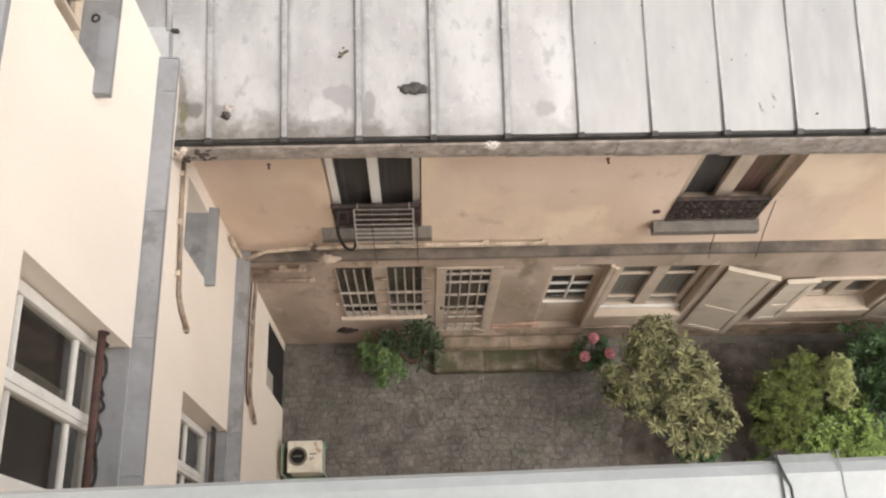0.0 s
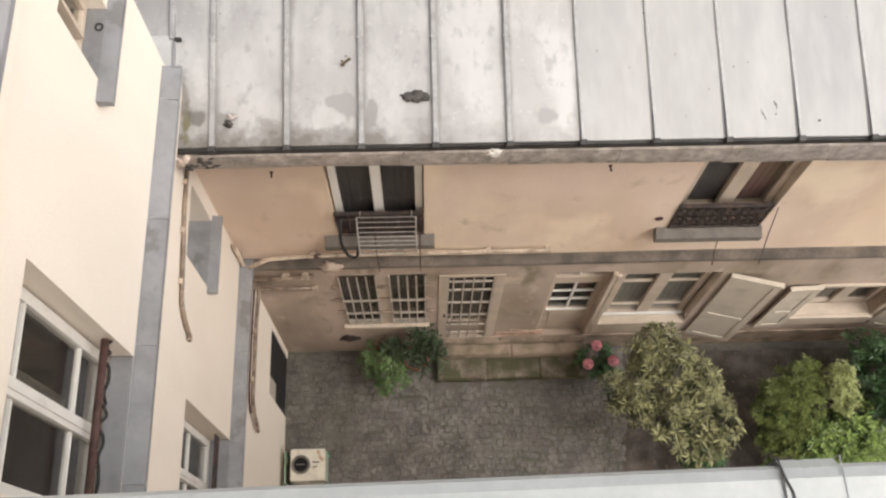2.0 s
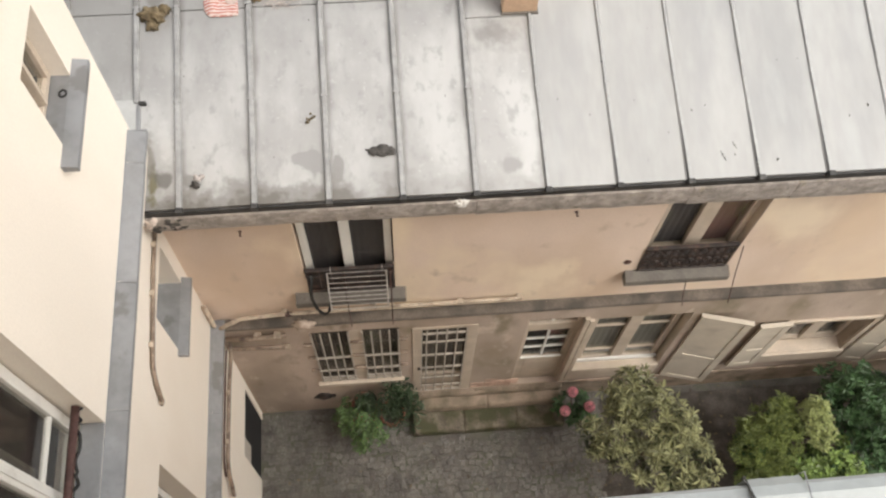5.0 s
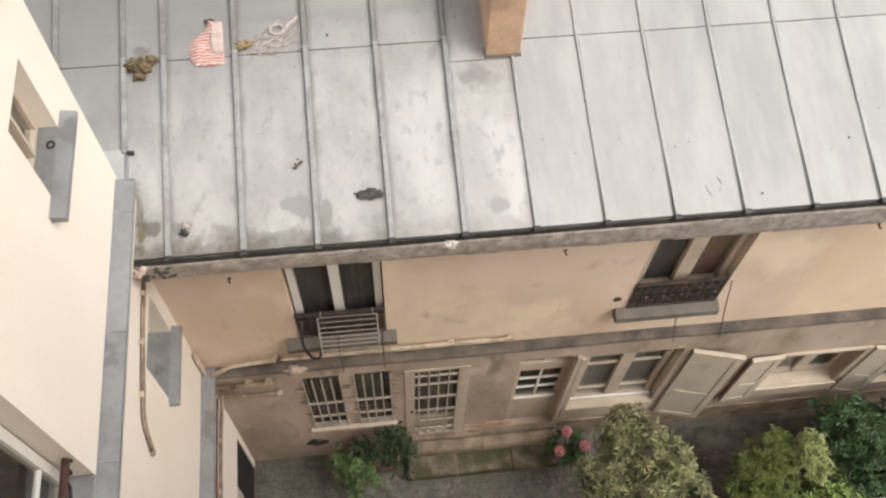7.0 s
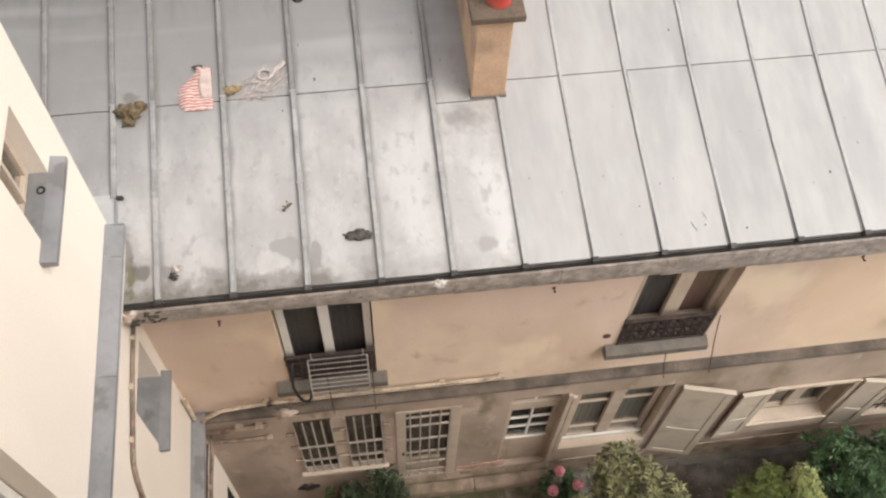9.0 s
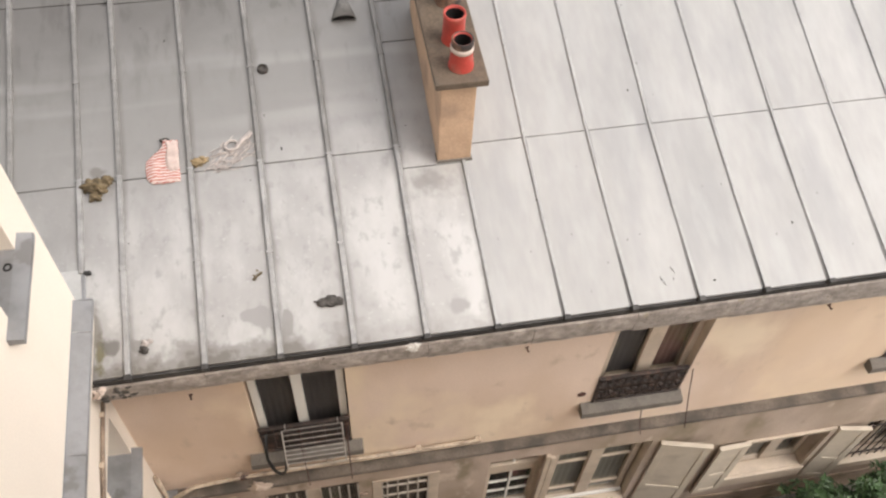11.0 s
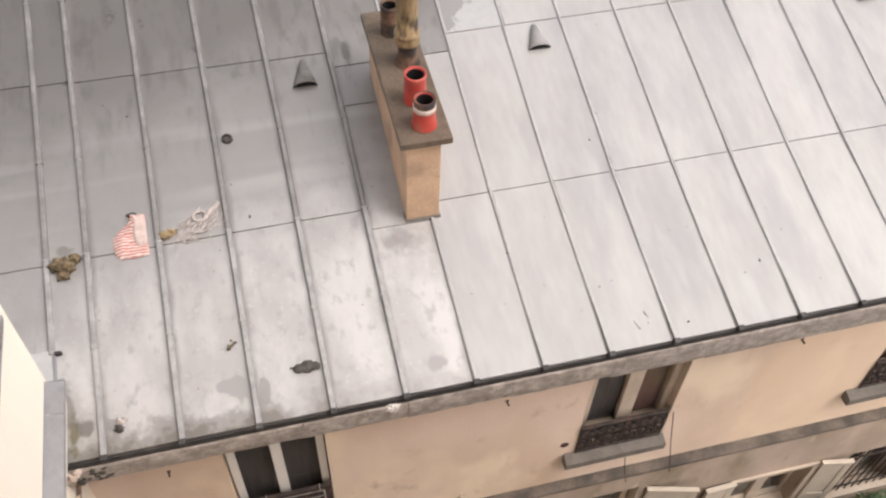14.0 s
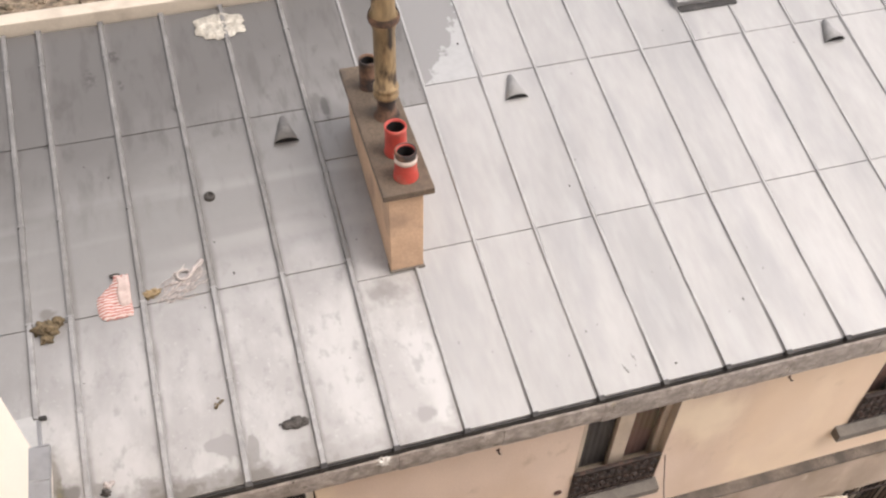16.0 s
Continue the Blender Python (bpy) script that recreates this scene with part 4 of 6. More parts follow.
def crumpled(name, x, y, w, h, m, label, category, n=22, amp=0.05, seed=1, outline=0.25):
    """A crumpled sheet lying on the roof with a ragged outline."""
    bm = bmesh.new()
    ring = []
    c = bm.verts.new((x, y, rz(y, 0.03)))
    prev = None
    for q in range(1, 7):
        row = []
        for j in range(n * 2):
            a = math.pi * j / n
            k = (1 + outline * noise.noise(Vector((math.cos(a) * 3.2, math.sin(a) * 3.2, seed))) * 2) * q / 6
            px, py = x + w * k * math.cos(a), y + h * k * math.sin(a)
            up = 0.012 + (amp * abs(noise.noise(Vector((px * 19, py * 19, seed)))) * 1.6 + amp * 0.3 if q < 6 else 0.0)
            row.append(bm.verts.new((px, py, rz(py, up))))
        for j in range(n * 2):
            k = (j + 1) % (n * 2)
            if prev is None:
                bm.faces.new((c, row[j], row[k]))
            else:
                bm.faces.new((prev[j], prev[k], row[k], row[j]))
        prev = row
    ob = part(name, bm, m, None, "", True)
    return tagged(ob, label, category)


crumpled("plastic_bag", 0.085, 8.575, 0.27, 0.165, M_LITTER, "crumpled whitish plastic bag on the zinc roof", "bag", amp=0.05, seed=6, outline=0.17)


def cloth_piece(edges, lift, thick=0.05, nx=14, ny=18, seed=7.0):
    """A limp piece of cloth between two edges: rows of (left, right, y), creased and laid on the roof."""
    bm = bmesh.new()
    rows = []
    for j in range(ny + 1):
        f = j / ny * (len(edges) - 1)
        q = min(int(f), len(edges) - 2)
        l, r_, y = (a + (b - a) * (f - q) for a, b in zip(edges[q], edges[q + 1]))
        row = []
        for i in range(nx + 1):
            u = i / nx
            px = l + (r_ - l) * u + 0.008 * noise.noise(Vector((j * 0.45, u * 3, seed)))
            py = y + 0.012 * noise.noise(Vector((u * 4, j * 0.3, seed + 3)))
            rim = i in (0, nx) or j in (0, ny)
            row.append(bm.verts.new((px, py, rz(py, lift + (0 if rim else 0.012 + thick * abs(noise.noise(Vector((px * 9, py * 7, seed)))))))))
        rows.append(row)
    for a, b in zip(rows, rows[1:]):
        for i in range(nx):
            bm.faces.new((a[i], a[i + 1], b[i + 1], b[i]))
    return bm


rag = tagged(part("striped_cloth", cloth_piece([(-1.40, -1.165, 5.485), (-1.452, -1.160, 5.54), (-1.465, -1.165, 5.62), (-1.455, -1.168, 5.71), (-1.36, -1.165, 5.79), (-1.305, -1.165, 5.84), (-1.295, -1.17, 5.90)], 0.010), M_CLOTH, None, "", True), "wet red-and-white striped cloth dropped on the roof", "cloth")
part("plain_panel", cloth_piece([(-1.25, -1.175, 5.585), (-1.275, -1.165, 5.64), (-1.285, -1.163, 5.72), (-1.265, -1.165, 5.80), (-1.285, -1.172, 5.87)], 0.030, 0.045, 8, 12, 7.0), M_PALECLOTH, rag, "plain whitish panel", True)
lb = bmesh.new()
lump(lb, (-1.285, 5.895, rz(5.895, 0.03)), (0.045, 0.02, 0.02), 2, 0.4)
part("knot", lb, M_MOSSDARK, rag, "dark knotted tip")
th = bmesh.new()
rnd = random.Random(3)
for s in range(26):
    px, py = rnd.uniform(-0.98, -0.62), rnd.uniform(5.52, 5.72)
    pts = []
    for q in range(7):
        pts.append((px, py, rz(py, 0.010 + rnd.random() * 0.014)))
        px, py = px + rnd.uniform(-0.01, 0.075), py + rnd.uniform(-0.025, 0.055)
    tube(th, pts, rnd.uniform(0.0025, 0.006), 5)
ring = [(-0.69 + 0.06 * math.cos(a * 0.5), 5.77 + 0.05 * math.sin(a * 0.5), rz(5.77 + 0.05 * math.sin(a * 0.5), 0.03)) for a in range(13)]
tube(th, ring, 0.013, 6)
tube(th, [(-0.645, 5.75, rz(5.75, 0.025)), (-0.60, 5.80, rz(5.80, 0.03)), (-0.55, 5.84, rz(5.84, 0.03)), (-0.505, 5.885, rz(5.885, 0.025))], 0.018, 7, 0.022)
tagged(part("tangled_thread", th, M_RAG), "tangle of dirty threads on the zinc", "thread")
resting("dried_leaf_clump", mat("ochre_leaf", (0.31, 0.23, 0.13), 0.9, var=0.25, scale=20), [(-1.0, 5.645, 0.055, 0.03), (-0.95, 5.66, 0.04, 0.03)], "ochre dried leaf clump on the zinc", "leaf")
lime = bmesh.new()
lump(lime, (0.665, 3.788, 7.12), (0.05, 0.016, 0.055), 3, 0.5)
lump(lime, (0.69, 3.79, 7.07), (0.03, 0.012, 0.03), 3, 0.5, 1, 4)
tagged(part("white_splash", lime, M_BIRD), "white splash on the cornice edge", "splash")

sp = bmesh.new()
rnd = random.Random(19)
for _ in range(70):
    x, y = rnd.uniform(-1.9, 8), rnd.uniform(3.9, 8.6)
    q = rnd.uniform(0.003, 0.007) * (1.8 if rnd.random() < 0.1 else 1)
    lump(sp, (x, y, rz(y, 0.008)), (q, q * rnd.uniform(1, 2.2), 0.004), 1, 0.3, 1, x)
tagged(part("grit", sp, M_MOSSDARK), "specks of dark grit scattered on the zinc", "grit", kind="stuff")

rub = bmesh.new()
for i, (x, y, z, q) in enumerate(((-2.02, 3.83, 7.12, 0.05), (-1.97, 3.80, 7.08, 0.045), (-2.0, 3.80, 7.02, 0.04), (-1.93, 3.80, 7.13, 0.035))):
    lump(rub, (x, y, z), (q, q, q * 0.8), 2, 0.5, 1, i * 4.1)
tagged(part("corner_rubble", rub, M_COLLAR), "crumbling pale mortar at the roof corner", "mortar")

gm = bmesh.new()
rnd = random.Random(23)
for i in range(16):
    x, z = rnd.uniform(-1.96, -1.70), rnd.uniform(6.90, 7.12)
    lump(gm, (x, 3.786, z), (rnd.uniform(0.015, 0.04), 0.012, rnd.uniform(0.015, 0.035)), 1, 0.5, 1, i * 2.7)
tagged(part("cornice_moss", gm, M_MOSSDARK), "dark moss crust on the end of the cornice", "moss", kind="stuff")

# ---- windows and doors of the low house ----
def bars(bm, rects, y0, y1, bevel=0.004):
    for x0, x1, z0, z1 in rects:
        bx(bm, x0, y0, z0, x1, y1, z1, bevel)
    return bm


def casement(name, x0, x1, z0, z1, y, m, label, fr=0.06, mull=0.09, rows=(), curtain=None, leaves=2):
    """A two-leaf window in a wall that faces south: frame, leaves, panes, glazing bars."""
    w = thing(name, ((x0 + x1) / 2, y, z0), label, "window", kind="structure")
    bm = bmesh.new()
    bars(bm, [(x0, x0 + fr, z0, z1), (x1 - fr, x1, z0, z1), (x0 + fr, x1 - fr, z1 - fr, z1), (x0 + fr, x1 - fr, z0, z0 + fr)], y, y + 0.07)
    part("window_frame", bm, m, w)
    xc = (x0 + x1) / 2
    if leaves == 2:
        part("mullion", box(xc - mull / 2, y - 0.012, z0 + fr, xc + mull / 2, y + 0.06, z1 - fr, 0.006), m, w)
        spans = [(x0 + fr, xc - mull / 2), (xc + mull / 2, x1 - fr)]
    else:
        spans = [(x0 + fr, x1 - fr)]
    for n, (a, b) in enumerate(spans):
        for zz in rows:
            part("glazing_bar", box(a, y + 0.01, zz - 0.016, b, y + 0.05, zz + 0.016, 0.003), m, w)
        edges = [z0 + fr, *[zz for zz in rows], z1 - fr]
        for c, d in zip(edges, edges[1:]):
            p = part("pane", box(a, y + 0.030, c, b, y + 0.034, d), M_GLASS, w)
            p.visible_shadow = False
        # the grey and brown ones are sheets added to lend the panes their tone
        if curtain and curtain[n]:
            cb = bmesh.new()
            steps = 24
            for i in range(steps):
                xa, xb = a + (b - a) * i / steps, a + (b - a) * (i + 1) / steps
                ya, yb = y + 0.085 + 0.005 * math.sin(i * 1.3), y + 0.085 + 0.005 * math.sin((i + 1) * 1.3)
                q = [cb.verts.new(pq) for pq in ((xa, ya, z0 + 0.05), (xb, yb, z0 + 0.05), (xb, yb, z1), (xa, ya, z1))]
                cb.faces.new(q)
            bmesh.ops.remove_doubles(cb, verts=cb.verts, dist=1e-4)
            part("curtain", cb, curtain[n], w, "hanging curtain sheet behind the glass, toning the pane", True)
    return w


UPY = D + 0.13
w1 = casement("window_1", -0.86, 0.055, 4.70, 6.6, UPY - 0.07, M_WHITE, "white casement window with dark panes, upper floor", 0.075, 0.10, curtain=(M_PANE_DARK, M_PANE_DARK))
w2 = casement("window_2", 2.78, 3.785, 4.96, 6.6, UPY - 0.03, M_CREAMPAINT, "cream casement window with a red-brown curtain", 0.075, 0.17, rows=(), curtain=(M_PANE_DARK, M_CURTAIN))
w3 = casement("window_3", 6.27, 7.295, 4.96, 6.6, UPY - 0.03, M_CREAMPAINT, "cream casement window of the upper floor", 0.075, 0.17, rows=(), curtain=(M_CURTAIN, M_CURTAIN))
w4 = casement("window_4", 9.92, 10.88, 4.78, 6.6, UPY - 0.03, M_CREAMPAINT, "cream casement window of the upper floor", 0.06, 0.10, rows=(5.12,))

for w, a, b, z0, z1 in ((w2, 2.745, 3.79, 4.66, 6.62), (w3, 6.24, 7.30, 4.72, 6.62)):
    for x0, x1 in ((a, a + 0.004), (b - 0.004, b)):
        part("reveal", box(x0, D - 0.003, z0 + 0.002, x1, UPY - 0.032, z1 - 0.002), M_CREAMPAINT, w, "cream painted reveal")

# sills
def sill(name, x0, x1, z, y0, label, h=0.13, m=None):
    bm = bmesh.new()
    prof = [(D, z + 0.04), (y0, z), (y0 - 0.004, z - 0.02), (y0, z - h + 0.015), (y0 + 0.02, z - h), (D, z - h)]
    ends = [[bm.verts.new((x, a, b)) for a, b in prof] for x in (x0, x1)]
    for j in range(len(prof)):
        k = (j + 1) % len(prof)
        bm.faces.new((ends[0][j], ends[0][k], ends[1][k], ends[1][j]))
    bm.faces.new(ends[0])
    bm.faces.new(ends[1])
    return tagged(part(name, bm, m or M_SILL), label, "window sill", kind="structure")


sill("window_sill_1", -1.03, 0.18, 4.60, D - 0.12, "grey stone window sill")
sill("window_sill_2", 2.63, 3.81, 4.65, D - 0.125, "grey stone window sill with a sloped top")
sill("window_sill_3", 6.10, 7.45, 4.70, D - 0.125, "grey stone window sill with a sloped top")
sill("window_sill_4", 9.7, 11.1, 4.68, D - 0.15, "grey stone window sill with a sloped top")


def railing(x0, x1, z0, z1, y, scrolls=True):
    """A cast-iron window guard with scrollwork between two rails."""
    r = thing("window_guard", ((x0 + x1) / 2, y, z0), "black cast-iron window guard with scrollwork", "railing", "window guards")
    part("top_rail", box(x0, y - 0.02, z1 - 0.035, x1, y + 0.02, z1, 0.006), M_IRON, r)
    part("bottom_rail", box(x0, y - 0.012, z0 + 0.02, x1, y + 0.012, z0 + 0.045, 0.004), M_IRON, r)
    part("middle_rail", box(x0, y - 0.010, (z0 + z1) / 2 + 0.12, x1, y + 0.010, (z0 + z1) / 2 + 0.14, 0.004), M_IRON, r)
    n = max(4, int((x1 - x0) / (0.095 if scrolls else 0.125)))
    for i in range(n + 1):
        x = x0 + 0.015 + (x1 - x0 - 0.03) * i / n
        part("baluster", tube(bmesh.new(), [(x, y, z0), (x, y, z1 - 0.03)], 0.008, 6), M_IRON, r)
    if scrolls:
        for i in range(n):
            xa = x0 + 0.015 + (x1 - x0 - 0.03) * (i + 0.5) / n
            zc = z0 + 0.19
            pts = []
            for q in range(15):
                a = q * 0.55
                rr = 0.05 * (1 - q / 20)
                pts.append((xa + rr * math.cos(a) * (1 if i % 2 else -1), y, zc + rr * 1.5 * math.sin(a)))
            part("scroll", tube(bmesh.new(), pts, 0.014, 5), M_IRON, r)
            part("scroll", tube(bmesh.new(), [(a, b, 2 * z0 + 0.62 - c) for a, b, c in pts], 0.012, 5), M_IRON, r)
    return r


r1 = railing(-0.875, 0.065, 4.66, 5.26, D - 0.015, False)
part("backing", box(-0.865, D + 0.015, 4.66, 0.055, D + 0.03, 5.20, 0.003), M_IRON, r1, "rusty dark sheet behind the bars")
for xa, xb, za in ((2.75, 3.755, 4.70), (6.245, 7.27, 4.76)):
    rg = railing(xa, xb, za, za + 0.58, D - 0.02)
    part("backing", box(xa + 0.005, D + 0.012, za, xb - 0.005, D + 0.022, za + 0.55, 0.003), M_RUSTPLATE, rg, "dull brown sheet behind the scrollwork")

# wire rack hung on the first guard, with a hose below it
rack = thing("wire_rack", (-0.33, D - 0.15, 4.95), "pale wire drying rack hung on the window guard", "rack")
xs0, xs1 = -0.64, -0.02
lines = [(D - 0.04, 5.20), (D - 0.07, 5.14), (D - 0.10, 5.07), (D - 0.125, 5.0), (D - 0.15, 4.93), (D - 0.17, 4.86), (D - 0.19, 4.79), (D - 0.205, 4.71), (D - 0.22, 4.63)]
for y, z in lines:
    part("rod", tube(bmesh.new(), [(xs0, y, z), (xs1, y, z - 0.005)], 0.0055, 6), M_WIRE, rack)
for x in (xs0, xs1):
    part("side_rod", tube(bmesh.new(), [(x, y, z) for y, z in lines], 0.009, 6), M_WIRE, rack)
for x in (xs0 + 0.04, xs1 - 0.04):
    part("hook", tube(bmesh.new(), [(x, lines[0][0], 5.20), (x, D - 0.03, 5.26), (x, D + 0.01, 5.255)], 0.006, 6), M_WIRE, rack)
hose = bmesh.new()
tube(hose, [(-0.80, D - 0.05, 5.2), (-0.825, D - 0.15, 5.03), (-0.83, D - 0.17, 4.85), (-0.81, D - 0.18, 4.66), (-0.78, D - 0.18, 4.50), (-0.74, D - 0.18, 4.42), (-0.70, D - 0.18, 4.43), (-0.67, D - 0.18, 4.52), (-0.65, D - 0.17, 4.64), (-0.645, D - 0.16, 4.72)], 0.018, 8)
tagged(part("rubber_hose", hose, M_RUBBER, None, "", True), "black rubber hose looped below the window guard", "hose")
for x in (-0.46, 0.02):
    q = bmesh.new()
    tube(q, [(x, D - 0.03, 5.2), (x, D - 0.17, 4.70), (x, D - 0.16, 4.1), (x, D - 0.14, 3.86)], 0.007, 6)
    tagged(part("tie_rod", q, M_RUST), "thin rusty rod hanging from the window guard", "rod", "rusty tie rods")
for pts in ([(3.32, D - 0.15, 4.60), (3.36, D - 0.17, 4.3), (3.42, D - 0.2, 4.0)], [(3.80, D - 0.04, 5.24), (3.87, D - 0.10, 4.7), (3.97, D - 0.2, 4.0)]):
    q = bmesh.new()
    tube(q, pts, 0.006, 6)
    tagged(part("tie_rod", q, M_RUST), "thin rusty rod hanging from the window guard", "rod", "rusty tie rods")

# ---- ground floor: barred window ----
gw = casement("window_5", -1.0, 0.09, 1.42, 3.36, D + 0.05, M_BAND, "brown-framed window behind a white iron grille", 0.04, 0.10, curtain=(M_PANE_BROWN, M_PANE_BROWN))
part("window_pier", box(-0.545, D - 0.004, 1.42, -0.375, D + 0.15, 3.355, 0.01), M_CREAMPAINT, gw, "cream pier between the two lights")
part("window_sill", box(-1.08, D - 0.06, 1.30, 0.13, D + 0.045, 1.39, 0.008), M_CREAMPAINT, gw, "cream painted sill")


def grille(x0, x1, z0, z1, y, nv, zs, m, name="window_grille", label="white painted iron grille"):
    gr = thing(name, ((x0 + x1) / 2, y, z0), label, "grille", "iron grilles")
    for i in range(nv):
        x = x0 + (x1 - x0) * i / (nv - 1)
        part("upright_bar", box(x - 0.009, y - 0.011, z0, x + 0.009, y + 0.011, z1, 0.003), m, gr)
    for z in zs:
        part("cross_bar", box(x0 - 0.02, y - 0.008, z - 0.016, x1 + 0.02, y + 0.016, z + 0.016, 0.003), m, gr)
    return gr


for a, b in ((-1.0, -0.545), (-0.375, 0.075)):
    gr = grille(a, b, 1.44, 3.33, D - 0.02, 5, (1.48, 1.61, 1.91, 2.43), M_GRILLE)
    for z in (2.0, 2.51, 3.0):
        for x in (a - 0.06, b + 0.06):
            part("hinge", tube(bmesh.new(), [(x - 0.045, D - 0.022, z), (x - 0.02, D - 0.03, z + 0.006), (x + 0.03, D - 0.03, z), (x + 0.05, D - 0.022, z)], 0.021, 7), M_BROWNPIPE, gr, "brown iron hinge")

# barred door
bd = thing("door_1", (0.67, D, 0.6), "white barred double-glazed door behind an iron grille", "door", kind="structure")
q = bmesh.new()
bars(q, [(0.25, 0.36, 0.56, 3.30), (0.955, 1.08, 0.56, 3.30), (0.36, 0.955, 3.24, 3.30), (0.36, 0.955, 0.56, 0.62)], D - 0.012, D + 0.10)
part("door_frame", q, M_CREAMPAINT, bd)
part("door_panel", box(0.36, D + 0.05, 0.62, 0.955, D + 0.11, 1.24, 0.006), M_CREAMPAINT, bd)
part("pane", box(0.36, D + 0.085, 1.24, 0.955, D + 0.09, 3.24), M_GLASS, bd)
dg = grille(0.37, 0.945, 0.58, 3.26, D + 0.0, 2, (0.62, 0.86, 1.23, 1.69, 2.225, 2.735, 3.045, 3.24), M_GRILLE, "door_grille", "white painted iron door grille")
for x in (0.435, 0.565, 0.69, 0.82):
    part("upright_bar", box(x - 0.009, D - 0.011, 0.58, x + 0.009, D + 0.011, 3.26, 0.003), M_GRILLE, dg)
knob = bmesh.new()
lump(knob, (0.335, D - 0.03, 1.75), (0.022, 0.022, 0.03), 2, 0)
# sheet added behind the grille to give the panes a brown tone
part("curtain", box(0.365, D + 0.13, 1.25, 0.95, D + 0.135, 3.23), M_PANE_BROWN, bd, "brown sheet added behind the glass to tone the panes")
part("knob", knob, M_IRON, bd, "dark door knob")

# half-glazed door
d2 = thing("door_2", (2.08, D, 0.72), "cream half-glazed door with six small panes and a fanlight", "door", kind="structure")
y = D + 0.10
q = bmesh.new()
bars(q, [(1.70, 1.75, 0.56, 3.30), (2.385, 2.44, 0.56, 3.30), (1.75, 2.385, 3.22, 3.30), (1.75, 2.385, 2.83, 2.93)], y - 0.02, y + 0.07)
part("door_frame", q, M_CREAMPAINT, d2)
leaf = part("door_leaf", bars(bmesh.new(), [(1.75, 1.785, 0.58, 2.83), (2.345, 2.385, 0.58, 2.83), (1.785, 2.345, 0.58, 1.60), (1.785, 2.345, 2.63, 2.83)], y, y + 0.045), M_CREAMPAINT, d2)
part("door_panel", box(1.85, y - 0.008, 0.72, 2.28, y - 0.001, 1.48, 0.004), M_CREAMPAINT, leaf)
part("weather_bar", box(1.77, y - 0.03, 1.585, 2.36, y - 0.001, 1.615, 0.006), M_WHITE, leaf)
for z in (1.955, 2.29):
    part("glazing_bar", box(1.785, y + 0.005, z - 0.013, 2.345, y + 0.04, z + 0.013, 0.003), M_WHITE, leaf)
part("glazing_bar", box(2.055, y + 0.003, 1.615, 2.083, y + 0.042, 2.63, 0.003), M_WHITE, leaf)
part("glazing_bar", box(2.055, y + 0.003, 2.93, 2.083, y + 0.042, 3.22, 0.003), M_WHITE, d2)
part("pane", box(1.785, y + 0.02, 1.60, 2.345, y + 0.025, 2.63), M_GLASS, leaf)
part("pane", box(1.75, y + 0.02, 2.93, 2.385, y + 0.025, 3.22), M_GLASS, d2)
part("curtain", box(2.08, y + 0.12, 2.05, 2.34, y + 0.125, 2.62), M_CURTAIN, d2, "red-brown curtain behind the panes")

# wide window with its cream surround
gw2 = casement("window_6", 2.61, 3.80, 1.20, 3.19, D + 0.13, M_CREAMPAINT, "cream two-leaf window of the ground floor", 0.085, 0.175, rows=(1.57, 2.52), curtain=(M_PANE_GREY, M_PANE_GREY))
q = bmesh.new()
bars(q, [(2.42, 2.48, 0.74, 3.30), (2.487, 2.545, 0.74, 3.22)], D - 0.045, D - 0.002, 0.008)
part("surround", q, M_CREAMPAINT, gw2)
part("bottom_rail", box(2.60, D + 0.09, 1.185, 3.81, D + 0.128, 1.265, 0.006), M_WHITE, gw2, "white painted bottom rail")
part("window_sill", box(2.552, D - 0.03, 1.10, 3.828, D + 0.128, 1.18, 0.01), M_CREAMPAINT, gw2, "cream painted sill")
part("apron", box(2.55, D - 0.03, 0.80, 3.83, D - 0.002, 1.095, 0.01), M_CREAMPAINT, gw2)
for x0, x1 in ((2.55, 2.554), (3.826, 3.83)):
    part("reveal", box(x0, D - 0.002, 1.19, x1, D + 0.128, 3.198), M_CREAMPAINT, gw2, "cream painted reveal")


def shutter(name, xh, yh, ang, w, z0, z1, label):
    """A panelled shutter hinged at xh, yh, opened by ang degrees from the wall's line."""
    root = thing(name, (xh, yh, z0), label, "shutter", "open shutters")
    zm = z0 + (z1 - z0) * 0.40
    M = Matrix.Rotation(radians(ang), 4, "Z")

    def add(nm, bm):
        o = part(nm, bm, M_SHUTTER)
        o.parent = root
        o.matrix_basis = M

    h = z1 - z0
    q = bmesh.new()
    bars(q, [(0, 0.09, 0, h), (w - 0.09, w, 0, h), (0.09, w - 0.09, h - 0.10, h), (0.09, w - 0.09, 0, 0.12), (0.09, w - 0.09, zm - z0 - 0.05, zm - z0 + 0.05)], -0.02, 0.02, 0.005)
    add("stile_frame", q)
    add("panel", box(0.085, -0.009, 0.115, w - 0.085, 0.009, zm - z0 - 0.045))
    add("panel", box(0.085, -0.009, zm - z0 + 0.045, w - 0.085, 0.009, h - 0.095))
    add("top_rail", box(-0.01, -0.032, h - 0.005, w + 0.01, 0.032, h + 0.03, 0.006))
    return root


shutter("shutter", 3.945, 4.07, -14.0, 0.645, 0.74, 3.13, "cream panelled shutter standing ajar from the wall")
shutter("shutter", 4.86, 4.03, 2.0, 0.42, 1.05, 2.66, "narrow cream shutter folded back beside the window")
shutter("shutter", 6.56, 4.05, -10.0, 0.42, 1.0, 2.68, "narrow cream shutter folded back beside the window")
gw3 = casement("window_7", 5.46, 6.44, 1.40, 2.595, D + 0.15, M_CREAMPAINT, "cream two-leaf window with a bright sill", 0.06, 0.175, rows=(1.53,))
